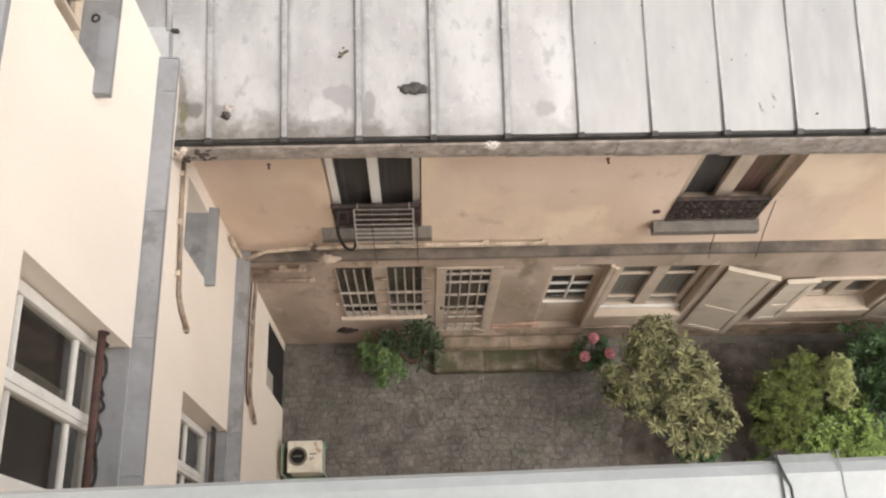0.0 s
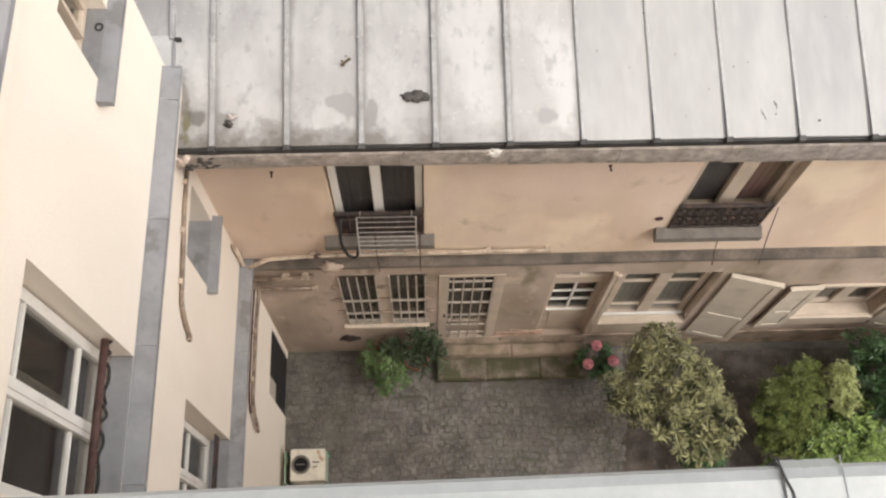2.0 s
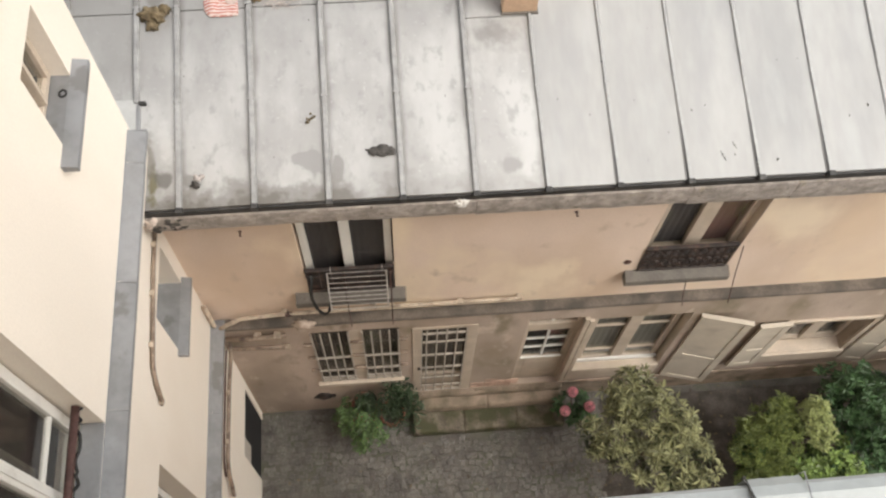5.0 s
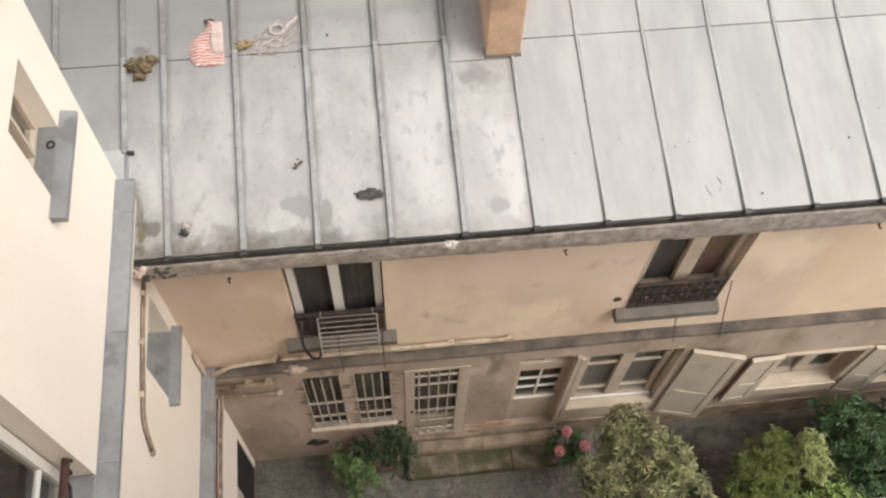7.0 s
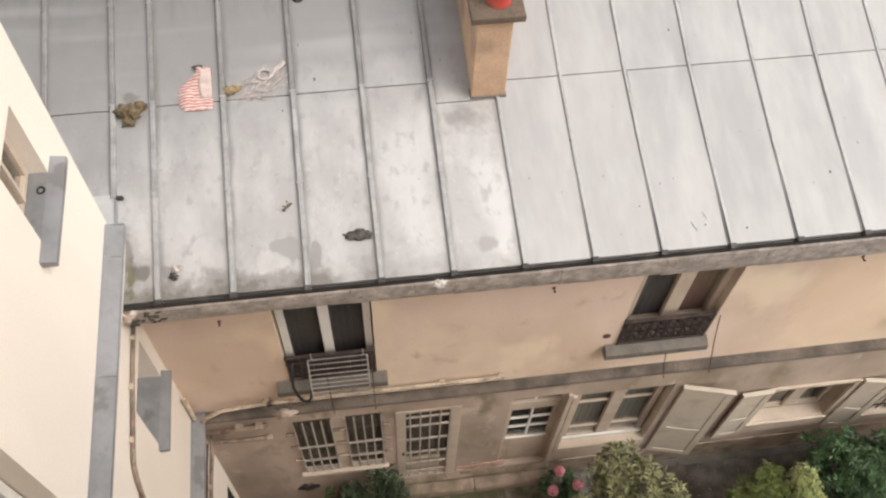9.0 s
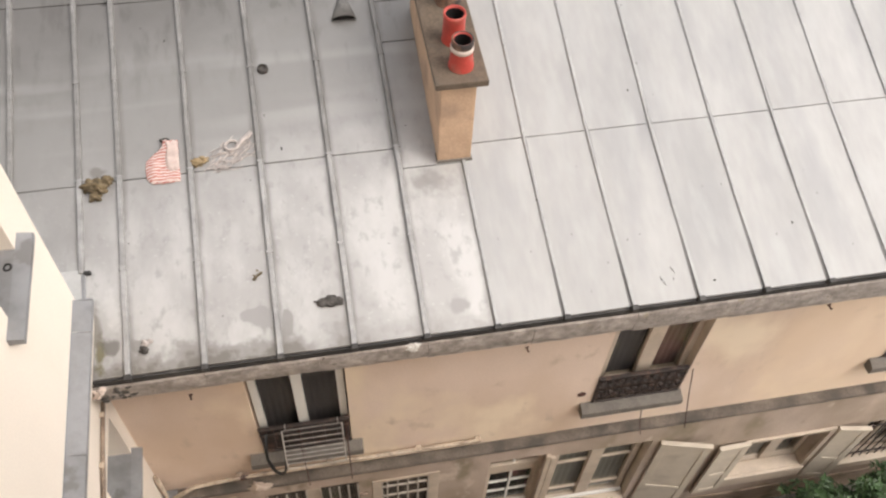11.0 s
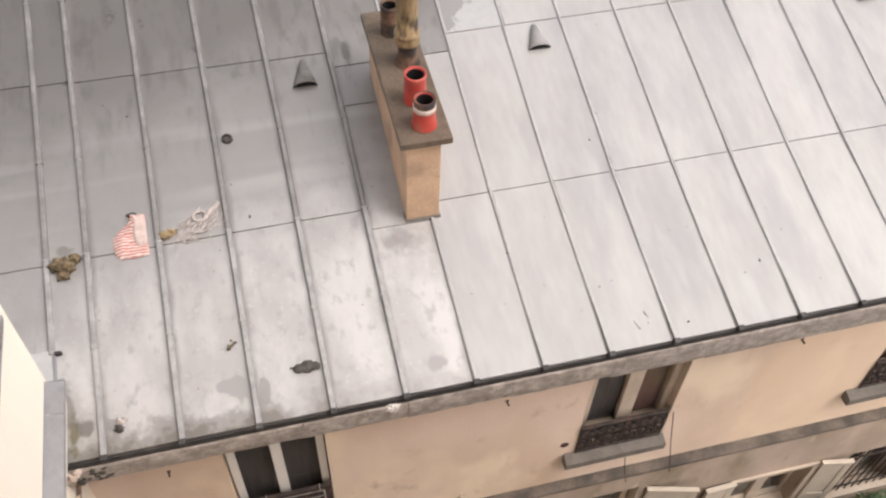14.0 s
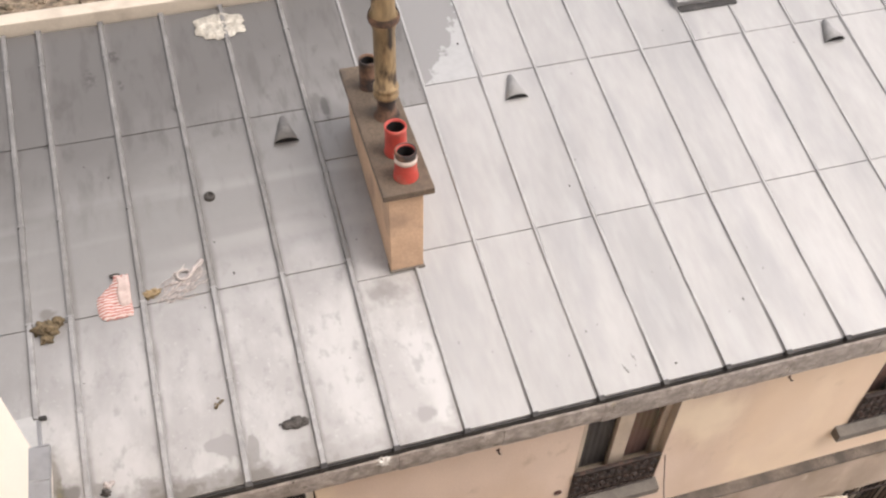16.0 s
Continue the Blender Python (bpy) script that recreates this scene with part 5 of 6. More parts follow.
part("window_sill", box(5.24, D - 0.07, 1.08, 6.52, D - 0.002, 1.38, 0.015), M_CREAMPAINT, gw3, "thick pale sill")
part("sill_board", box(5.345, D - 0.03, 1.382, 6.455, D + 0.148, 1.41, 0.006), M_CREAMPAINT, gw3, "cream sill board")
q = bmesh.new()
bars(q, [(5.24, 5.335, 1.385, 2.67), (6.465, 6.55, 1.385, 2.67), (5.335, 6.465, 2.605, 2.67)], D - 0.04, D - 0.002, 0.008)
part("surround", q, M_CREAMPAINT, gw3)
gw4 = casement("window_8", 7.07, 8.08, 1.30, 2.60, D + 0.16, M_CREAMPAINT, "barred ground-floor window", 0.05, 0.10)
part("window_sill", box(6.98, D - 0.09, 1.10, 8.18, D + 0.15, 1.29, 0.02), M_CREAMPAINT, gw4, "thick pale sill")
gr = thing("window_grille", (7.57, D, 1.3), "dark iron window grille with crossed bars", "grille", "iron grilles")
for i in range(9):
    x = 7.09 + 0.12 * i
    part("upright_bar", tube(bmesh.new(), [(x, D, 1.3), (x, D, 2.6)], 0.009, 6), M_IRON, gr)
for z in (1.45, 2.45):
    part("cross_bar", box(7.06, D - 0.01, z - 0.012, 8.09, D + 0.012, z + 0.012), M_IRON, gr)

# ---- steps before the doors ----
def worn(x0, y0, z0, x1, y1, z1):
    """A stone with rounded, uneven edges: a grid over its front and top."""
    bm = bmesh.new()
    n = max(4, int((x1 - x0) / 0.05))
    prof = [(y0 + 0.006, z0), (y0, z0 + (z1 - z0) * 0.5), (y0 + 0.004, z1 - 0.03), (y0 + 0.02, z1 - 0.007), (y0 + 0.05, z1), ((y0 + y1) / 2, z1 - 0.004), (y1, z1)]
    rows = []
    for i in range(n + 1):
        x = x0 + (x1 - x0) * i / n
        row = []
        for j, (y, z) in enumerate(prof):
            k = noise.noise(Vector((x * 3.1, j * 0.6 + z0 * 9, 4))) + 0.6 * noise.noise(Vector((x * 11, j * 0.9, z0)))
            e = 0.016 if 1 < j < 5 else 0.004 if j < 6 else 0
            row.append(bm.verts.new((x, y + max(0, k) * e, z - abs(k) * e * 0.8)))
        rows.append(row)
    for a, b in zip(rows, rows[1:]):
        for j in range(len(prof) - 1):
            bm.faces.new((a[j], b[j], b[j + 1], a[j + 1]))
    for row in (rows[0], rows[-1]):
        bm.faces.new(row + [bm.verts.new((row[0].co.x, y1, z0))])
    bmesh.ops.recalc_face_normals(bm, faces=bm.faces)
    return bm


steps = thing("doorstep", (1.4, 3.7, 0), "worn mossy stone steps before the doors", "steps", kind="structure")
for x0, x1 in ((0.24, 1.0), (0.998, 1.80), (1.798, 2.52)):
    part("stone", worn(x0, 3.555, 0.0, x1, 3.90, 0.20), M_STEP, steps, "", True)
for x0, x1 in ((0.26, 1.36), (1.358, 2.50)):
    part("stone", worn(x0, 3.865, 0.18, x1, D - 0.027, 0.42), M_PLINTH, steps, "", True)
part("stone", worn(0.28, 4.02, 0.40, 2.50, D - 0.027, 0.58), M_PLINTH, steps, "", True)

# ---- pipes, cables and fixings on the walls ----
def pipe(name, pts, r, m, label, category="pipe", group="", clips=()):
    q = bmesh.new()
    tube(q, pts, r, 8)
    ob = tagged(part(name, q, m, None, "", True), label, category, group)
    for c in clips:
        k = bmesh.new()
        bx(k, c[0] - r * 1.2, c[1] - r * 1.2, c[2] - r * 1.2, c[0] + r * 1.2, c[1] + r * 1.2, c[2] + r * 1.2, 0.004)
        part("clip", k, M_PIPE, ob)
    return ob


pipe("water_pipe", [(-2.03, 4.02, 4.60), (-2.03, 4.02, 4.0), (-2.02, 4.0, 3.95), (-1.98, 3.99, 3.97), (-1.75, 3.99, 4.20), (-1.70, 4.0, 4.22), (-1.2, 4.03, 4.22), (0.0, 4.05, 4.20), (1.40, 4.05, 4.19), (1.50, 4.06, 4.18)], 0.026, M_PIPE, "cream painted water pipe along the string course", clips=[(-1.2, 4.05, 4.22), (-0.2, 4.06, 4.2), (0.8, 4.06, 4.195), (1.49, 4.07, 4.18)])
jt = bmesh.new()
lump(jt, (-1.155, 4.035, 4.20), (0.07, 0.035, 0.05), 2, 0.35, 1, 2.0)
tagged(part("pipe_joint", jt, M_RUST, None, "", True), "dark rusted joint on the water pipe", "pipe joint")
pl = bmesh.new()
lump(pl, (-1.03, D - 0.10, 3.93), (0.12, 0.05, 0.085), 3, 0.4, 1, 6.0)
tagged(part("plaster_patch", pl, M_STUCCO2, None, "", True), "rough beige plaster patch over the string course", "plaster")
pipe("waste_pipe", [(-2.0, 4.05, 3.45), (-1.7, 4.04, 3.46), (-1.33, 4.05, 3.44), (-1.29, 4.07, 3.43)], 0.036, M_BROWNPIPE, "stubby brown-stained pipe under the string course", clips=[(-1.62, 4.06, 3.46), (-1.38, 4.06, 3.46)])
pipe("waste_pipe", [(-2.02, 4.05, 3.05), (-1.98, 4.04, 3.12), (-1.6, 4.05, 3.07), (-1.29, 4.06, 3.03)], 0.026, M_BROWNPIPE, "thin brown-stained pipe under the string course", clips=[(-1.31, 4.06, 3.03)])
pipe("wall_pipe", [(-1.98, 4.05, 3.30), (-2.0, 3.95, 3.1), (-2.02, 3.6, 3.08), (-2.02, 2.65, 3.08), (-2.02, 2.55, 3.0), (-2.01, 2.42, 2.78), (-2.02, 2.36, 2.62)], 0.024, M_BROWNPIPE, "brown-stained pipe along the wall", clips=[(-2.04, 3.5, 3.08), (-2.04, 2.9, 3.08)])
pipe("wall_pipe", [(-2.03, 4.0, 2.92), (-2.04, 3.6, 2.92), (-2.04, 2.7, 2.92), (-2.04, 2.5, 2.72), (-2.04, 2.4, 2.60)], 0.016, M_RUST, "thin rusty pipe along the wall")
pipe("wall_pipe", [(-2.035, 4.0, 3.22), (-2.045, 3.7, 3.2), (-2.045, 2.9, 3.2), (-2.045, 2.62, 3.16), (-2.045, 2.5, 3.02)], 0.012, M_RUST, "thin rusty pipe along the wall")
pipe("wall_cable", [(-2.045, 4.02, 6.66), (-2.045, 3.5, 6.62), (-2.04, 3.0, 6.55), (-2.045, 2.72, 6.48), (-2.04, 2.62, 6.36), (-2.04, 2.53, 6.16), (-2.05, 2.50, 6.10)], 0.020, M_BROWNPIPE, "brown-stained cable clipped along the wall", "cable", clips=[(-2.055, 3.8, 6.64), (-2.055, 3.35, 6.60), (-2.055, 2.9, 6.53), (-2.05, 2.52, 6.12)])
pipe("wall_cable", [(-2.052, 4.02, 6.60), (-2.05, 3.45, 6.555), (-2.05, 2.98, 6.50), (-2.05, 2.75, 6.41), (-2.05, 2.62, 6.28), (-2.05, 2.55, 6.13)], 0.009, M_RUST, "thin dark cable clipped along the wall", "cable")
dp = pipe("downpipe_head", [(-2.0, 3.84, 7.15), (-2.0, 3.86, 6.98), (-2.04, 3.98, 6.75), (-2.045, 4.02, 6.62)], 0.028, M_MOSS, "mossy outlet at the roof corner")
for x in (-1.37, 1.85, 5.01, 8.3):
    q = bmesh.new()
    tube(q, [(x, D + 0.02, 6.21), (x, D - 0.045, 6.20), (x + 0.006, D - 0.052, 6.215)], 0.009, 7)
    lump(q, (x, D, 6.21), (0.024, 0.01, 0.024), 1, 0.1)
    tagged(part("wall_hook", q, M_RUST), "rusty iron hook in the wall below the cornice", "hook", "hooks below the cornice")
q = bmesh.new()
lathe(q, 0, 0, [(0.045, 0), (0.045, 0.012), (0.02, 0.02), (0.001, 0.02)], 14)
o = tagged(part("wall_plug", q, M_RUST), "small round brown cover on the wall", "cover")
o.matrix_basis = Matrix.Translation((2.61, D, 4.93)) @ Matrix.Rotation(radians(90), 4, "X")

# ---- west building: ledges, sills, windows ----
def ledge(name, z, y0, y1, label, seams):
    body = tagged(part(name, box(XW, y0, z - 0.20, XW + 0.12, y1, z - 0.012, 0.01), M_CREAM), label, "ledge", kind="structure")
    cuts = [y0, *seams, y1]
    for a, b in zip(cuts, cuts[1:]):
        bm = bmesh.new()
        prof = [(0.0, 0.03), (0.002, 0.012), (0.145, -0.004), (0.150, -0.012), (0.150, -0.055), (0.145, -0.055)]
        ends = [[bm.verts.new((XW + p, yy, z + w)) for p, w in prof] for yy in (a + 0.001, b - 0.001)]
        for j in range(len(prof) - 1):
            bm.faces.new((ends[0][j], ends[0][j + 1], ends[1][j + 1], ends[1][j]))
        bx(bm, XW + 0.002, b - 0.012, z - 0.006, XW + 0.153, b - 0.001, z + 0.010)
        part("zinc_sheet", bm, M_LEDGE, body)
    return body


ledge("ledge_upper", 7.53, -3, 4.43, "zinc-covered ledge along the taller building", (-1, 0.0, 1.05, 2.05, 3.06, 4.12))
ledge("ledge_top", 10.44, -3, 4.43, "zinc-covered ledge high on the taller building", (-1, 0.0, 1.0, 2.0, 3.3))
ledge("ledge_lower", 4.0, -3, 4.09, "zinc-covered ledge at the floor line", (-1, 0.0, 1.1, 2.0, 3.0))


def wcasement(name, y0, y1, z0, z1, x, label, rows, fr=0.07, mull=0.10, paint=None):
    paint = paint or M_WHITE
    w = thing(name, (x, (y0 + y1) / 2, z0), label, "window", kind="structure")
    q = bmesh.new()
    for a in ((y0, y0 + fr, z0, z1), (y1 - fr, y1, z0, z1), (y0 + fr, y1 - fr, z1 - fr, z1), (y0 + fr, y1 - fr, z0, z0 + fr)):
        bx(q, x - 0.07, a[0], a[2], x, a[1], a[3], 0.005)
    part("window_frame", q, paint, w)
    yc = (y0 + y1) / 2
    part("mullion", box(x - 0.06, yc - mull / 2, z0 + fr, x + 0.012, yc + mull / 2, z1 - fr, 0.008), paint, w)
    part("mullion_bead", box(x + 0.012, yc - 0.018, z0 + fr, x + 0.024, yc + 0.018, z1 - fr, 0.004), paint, w)
    for a, b in ((y0 + fr, yc - mull / 2), (yc + mull / 2, y1 - fr)):
        for z in rows:
            part("glazing_bar", box(x - 0.05, a, z - 0.013, x - 0.01, b, z + 0.013, 0.003), paint, w)
        e = [z0 + fr, *rows, z1 - fr]
        for c, d in zip(e, e[1:]):
            p = part("pane", box(x - 0.035, a, c, x - 0.031, b, d), M_GLASS, w)
            p.visible_shadow = False
    return w


ww = wcasement("window_9", 0.78, 1.93, 7.62, 9.52, XW - 0.165, "tall white window with dark panes above the ledge", (8.12, 9.06), 0.075, 0.11)
part("window_sill", box(XW - 0.165, 0.745, 7.57, XW + 0.002, 1.945, 7.60, 0.004), M_LEDGE, ww, "stained zinc window sill")
part("curtain", box(XW - 0.42, 1.46, 7.7, XW - 0.40, 1.62, 9.5, 0.006), M_SILL, ww, "grey curtain behind the glass")
pipe("guard_bar", [(XW - 0.06, 1.945, 8.02), (XW - 0.06, 1.4, 8.02), (XW - 0.06, 0.75, 8.02)], 0.030, M_RUST, "rust-brown iron bar across the window opening", "bar")
loops = [(XW - 0.045 + 0.014 * math.cos(a * 0.9), 1.94 - 0.0125 * a, 7.985 + 0.03 * math.sin(a * 0.9)) for a in range(12)]
loops += [(XW - 0.036 + 0.01 * math.sin(a * 0.5), 1.78 - 0.02 * a, 7.965 + 0.012 * math.sin(a * 0.8)) for a in range(1, 14)]
loops += [(XW - 0.038 + 0.014 * math.sin(a * 0.45), 1.50 - 0.014 * a, 7.97 + 0.03 * math.cos(a * 0.7)) for a in range(1, 12)]
loops += [(XW - 0.034 + 0.01 * math.sin(a * 0.6), 1.33 - 0.024 * a, 7.96 + 0.01 * math.cos(a)) for a in range(1, 22)]
pipe("hanging_cable", loops, 0.011, M_RUBBER, "black cable wound along the iron bar", "cable")
wl_ = wcasement("window_10", 0.97, 1.98, 4.08, 5.98, XW - 0.20, "white window with dark panes above the lower ledge", (4.9,))
part("window_sill", box(XW - 0.20, 0.955, 4.03, XW + 0.002, 1.995, 4.06, 0.004), M_LEDGE, wl_, "zinc window sill")
for z in (4.12, 4.20, 4.28):
    part("rail", tube(bmesh.new(), [(XW - 0.08, 0.955, z + 0.1), (XW - 0.08, 1.995, z + 0.1)], 0.010, 6), M_IRON, wl_)
w11 = wcasement("window_11", 3.48, 4.01, 8.89, 9.59, XW - 0.12, "small cream-framed window with dark panes", (), 0.05, 0.04, M_CREAMPAINT)
w12 = wcasement("window_12", 3.23, 3.91, 5.54, 6.35, XW - 0.25, "small white window with dark panes", (), 0.045, 0.05)


def wsill(name, y0, y1, z, out, label):
    bm = bmesh.new()
    prof = [(-0.24, 0.02), (0.0, 0.010), (out, -0.008), (out + 0.003, -0.02), (out, -0.06), (0.0, -0.06)]
    ends = [[bm.verts.new((XW + p, yy, z + w)) for p, w in prof] for yy in (y0, y1)]
    for j in range(len(prof)):
        k = (j + 1) % len(prof)
        bm.faces.new((ends[0][j], ends[0][k], ends[1][k], ends[1][j]))
    bm.faces.new(ends[0])
    bm.faces.new(ends[1])
    return tagged(part(name, bm, M_LEDGE), label, "window sill", kind="structure")


wsill("window_sill_11", 3.30, 4.16, 8.86, 0.105, "zinc-covered window sill on the cream wall")
wsill("window_sill_12", 3.16, 3.98, 5.50, 0.095, "zinc-covered window sill on the cream wall")
q = bmesh.new()
for i in range(24):
    a, b = 2 * math.pi * i / 24, 2 * math.pi * (i + 1) / 24
    tube(q, [(XW - 0.035 + 0.023 * math.cos(a), 3.872 + 0.027 * math.sin(a), 8.872), (XW - 0.035 + 0.023 * math.cos(b), 3.872 + 0.027 * math.sin(b), 8.872)], 0.008, 6)
tagged(part("rubber_ring", q, M_RUBBER), "black rubber ring lying on the sill", "ring")
# cellar doorway in the wall's foot
cd = thing("door_3", (XW - 0.2, 3.48, 0), "dark open doorway at the foot of the wall", "door", kind="structure")
# a black sheet near the wall's face stands for the darkness of the opening
part("door_leaf", box(XW - 0.05, 3.082, -0.02, XW - 0.015, 3.998, 1.598, 0.004), M_SOOT_AND_DARK, cd)
part("vent_panel", box(XW - 0.014, 3.09, 1.02, XW - 0.004, 3.34, 1.55, 0.003), M_GRILLE, cd, "pale board hung in the doorway")

# ---- front ledge below the view ----
front = tagged(part("front_ledge", box(-6, -0.9, 12.865, 4.2, 0.222, 12.985, 0.004), M_FRONT), "wet pale zinc ledge below the viewpoint", "ledge", kind="structure")


def nosing(x0, x1, lift=0.0):
    bm = bmesh.new()
    prof = [(-0.9, 13.0 + lift), (0.222, 12.998 + lift), (0.236, 12.992 + lift), (0.242 + lift, 12.98 + lift), (0.242 + lift, 12.93), (0.232, 12.925)]
    nx = 14
    rings = [[bm.verts.new((x0 + (x1 - x0) * i / nx, a + 0.002 * noise.noise(Vector((i * 0.8 + x0, 2, 1))), z)) for a, z in prof] for i in range(nx + 1)]
    for u, v in zip(rings, rings[1:]):
        for j in range(len(prof) - 1):
            bm.faces.new((u[j], u[j + 1], v[j + 1], v[j]))
    return bm


for a, b in ((-1.9, 0.484), (0.547, 2.3)):
    part("zinc_sheet", nosing(a, b), M_FRONT, front)
strip = part("cover_strip", nosing(0.478, 0.553, 0.006), M_FRONT, front, "raised zinc cover strip")
e = bmesh.new()
tube(e, [(0.476, 0.249, 12.985), (0.473, 0.249, 13.004), (0.478, 0.225, 13.007), (0.486, 0.205, 13.006), (0.487, 0.18, 13.005)], 0.0015, 6)
part("open_fold", e, M_GUTTER, strip, "dark open fold at the strip's edge")

# bare bricks where the plaster has fallen beside the door
bricks = thing("brick_patch", (1.4, D, 0.62), "patch of bare pinkish bricks where the plaster fell", "bricks")
M_BRICK = mat("pink_brick", (0.46, 0.31, 0.24), 0.9, var=0.2, scale=10, bump=0.4, objrand=0.2)
rnd = random.Random(12)
bd_ = part("brick", box(-0.095, -0.012, -0.027, 0.095, 0.01, 0.027, 0.006), M_BRICK)
first = True
for rw in range(5):
    for c in range(3):
        if rw == 4 and c == 2 or rw > 2 and c == 0:
            continue
        o = bd_ if first else new("brick", bd_.data)
        first = False
        o.parent = bricks
        o.matrix_basis = pose(-0.2 + 0.205 * c + 0.1 * (rw % 2), rnd.uniform(-0.003, 0.003), 0.04 + 0.064 * rw, 0, rnd.uniform(-2, 2), 0)

q = bmesh.new()
tube(q, [(0.5535, 0.250, 12.984), (0.5540, 0.249, 13.003), (0.5545, 0.22, 13.005), (0.5545, 0.0, 13.006), (0.5545, -0.3, 13.006)], 0.0011, 6)
part("folded_edge", q, M_LEDGE, strip)

front.matrix_basis = Matrix.Translation((0, 0.003, 0)) @ Matrix.Rotation(0.013, 4, "Z")

# ---- plants ----
def leaves_mesh(name, items, m, shape=0.32):
    """items: (place, direction, normal, length). Each leaf is a small folded blade."""
    vs, fs = [], []
    for p, d, nrm, ln in items:
        sd = d.cross(nrm).normalized() * ln * shape * 0.5
        b = len(vs)
        dn = nrm * ln * 0.08
        vs += [p, p + d * ln * 0.45 + sd + dn, p + d * ln * 0.5 - dn, p + d * ln * 0.45 - sd + dn, p + d * ln - dn * 1.5]
        fs += [(b, b + 1, b + 2), (b, b + 2, b + 3), (b + 1, b + 4, b + 2), (b + 2, b + 4, b + 3)]
    me = bpy.data.meshes.new(name)
    me.from_pydata([tuple(v) for v in vs], [], fs)
    me.materials.append(m)
    return new(name, me)


def rosettes(blobs, count, per, ln, seed, droop=0.2, inner=0.25):
    """Whorls of leaves over the skin of some uneven blobs, some of them inside."""
    r = random.Random(seed)
    out = []
    total = sum(b[3] ** 2 for b in blobs)
    for (x, y, z, rad) in blobs:
        for _ in range(int(count * rad * rad / total)):
            a, h = r.uniform(0, 2 * math.pi), r.uniform(-0.55, 1)
            q = math.sqrt(max(0, 1 - h * h))
            way = Vector((q * math.cos(a), q * math.sin(a), h))
            k = rad * (r.uniform(0.45, 0.8) if r.random() < inner else r.uniform(0.85, 1.12)) * (1 + 0.4 * noise.noise(way * 2.2 + Vector((x, y, seed))))
            p = Vector((x, y, z)) + way * k
            if p.z < 0.1:
                continue
            ax = (way * 0.7 + Vector((r.uniform(-0.3, 0.3), r.uniform(-0.3, 0.3), 0.8))).normalized()
            u = ax.orthogonal().normalized()
            v = ax.cross(u)
            t0 = r.uniform(0, 6)
            for j in range(per):
                t = t0 + 2 * math.pi * j / per + r.uniform(-0.25, 0.25)
                d = (u * math.cos(t) + v * math.sin(t) + ax * r.uniform(-droop, 0.55)).normalized()
                nm = (ax - d * ax.dot(d)).normalized()
                out.append((p + d * 0.01, d, nm, ln * r.uniform(0.7, 1.2)))
    return out


def shrub(name, base, blobs, count, per, ln, m, label, category, seed, shape=0.32, shade=None, group=""):
    """A shrub: tapered trunk, limbs to each blob, and a crown of many leaves."""
    root = thing(name, base, label, category, group)
    r = random.Random(seed)
    bm = bmesh.new()
    bp = Vector(base)
    cen = sum((Vector(b[:3]) for b in blobs), Vector()) / len(blobs)
    fork = bp.lerp(cen, 0.45)
    tube(bm, [bp - Vector((0, 0, 0.05)), bp.lerp(fork, 0.5) + Vector((0.03, 0.02, 0)), fork], 0.05, 8, 0.032)
    tr = part("trunk", bm, M_BARK, root, "", True)
    for b in blobs:
        q = bmesh.new()
        c = Vector(b[:3])
        tube(q, [fork, fork.lerp(c, 0.5) + Vector((r.uniform(-0.08, 0.08), r.uniform(-0.08, 0.08), 0.02)), c], 0.026, 6, 0.009)
        for _ in range(4):
            t = c + Vector((r.uniform(-1, 1), r.uniform(-1, 1), r.uniform(-0.2, 0.8))) * b[3] * 0.75
            tube(q, [fork.lerp(c, 0.7), c.lerp(t, 0.5) + Vector((0, 0, 0.03)), t], 0.010, 5, 0.004)
        part("limb", q, M_BARK, root, "", True)
    crown = leaves_mesh("crown", rosettes(blobs, count, per, ln, seed), m, shape)
    link(crown, root)
    # inner leaves in a darker colour stand for shade between the outer ones
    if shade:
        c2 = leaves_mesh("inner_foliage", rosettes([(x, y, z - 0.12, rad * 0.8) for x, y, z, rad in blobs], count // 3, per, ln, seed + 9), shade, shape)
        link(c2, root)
    return root


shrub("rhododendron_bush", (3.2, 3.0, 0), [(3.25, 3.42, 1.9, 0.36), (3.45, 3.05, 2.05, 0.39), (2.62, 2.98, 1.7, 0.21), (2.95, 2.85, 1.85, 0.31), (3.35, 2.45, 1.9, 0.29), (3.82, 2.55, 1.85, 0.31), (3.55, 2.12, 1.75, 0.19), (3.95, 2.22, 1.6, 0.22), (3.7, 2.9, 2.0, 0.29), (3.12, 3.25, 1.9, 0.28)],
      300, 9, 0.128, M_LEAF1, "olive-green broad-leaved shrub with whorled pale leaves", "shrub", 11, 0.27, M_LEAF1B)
shrub("low_shrub", (3.9, 2.2, 0), [(3.95, 2.15, 0.75, 0.22), (4.1, 2.2, 0.6, 0.2)], 90, 7, 0.10, M_LEAF4, "small dark green shrub under the broad-leaved one", "shrub", 12, 0.4)
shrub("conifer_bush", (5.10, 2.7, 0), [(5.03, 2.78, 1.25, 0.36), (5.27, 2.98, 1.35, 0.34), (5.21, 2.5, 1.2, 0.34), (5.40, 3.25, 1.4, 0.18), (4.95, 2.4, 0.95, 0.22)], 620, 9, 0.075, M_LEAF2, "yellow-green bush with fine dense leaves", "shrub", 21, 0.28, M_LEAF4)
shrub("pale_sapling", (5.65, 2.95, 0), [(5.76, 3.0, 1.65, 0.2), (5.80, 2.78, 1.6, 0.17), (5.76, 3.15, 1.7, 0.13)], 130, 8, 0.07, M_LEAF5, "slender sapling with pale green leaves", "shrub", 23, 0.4)
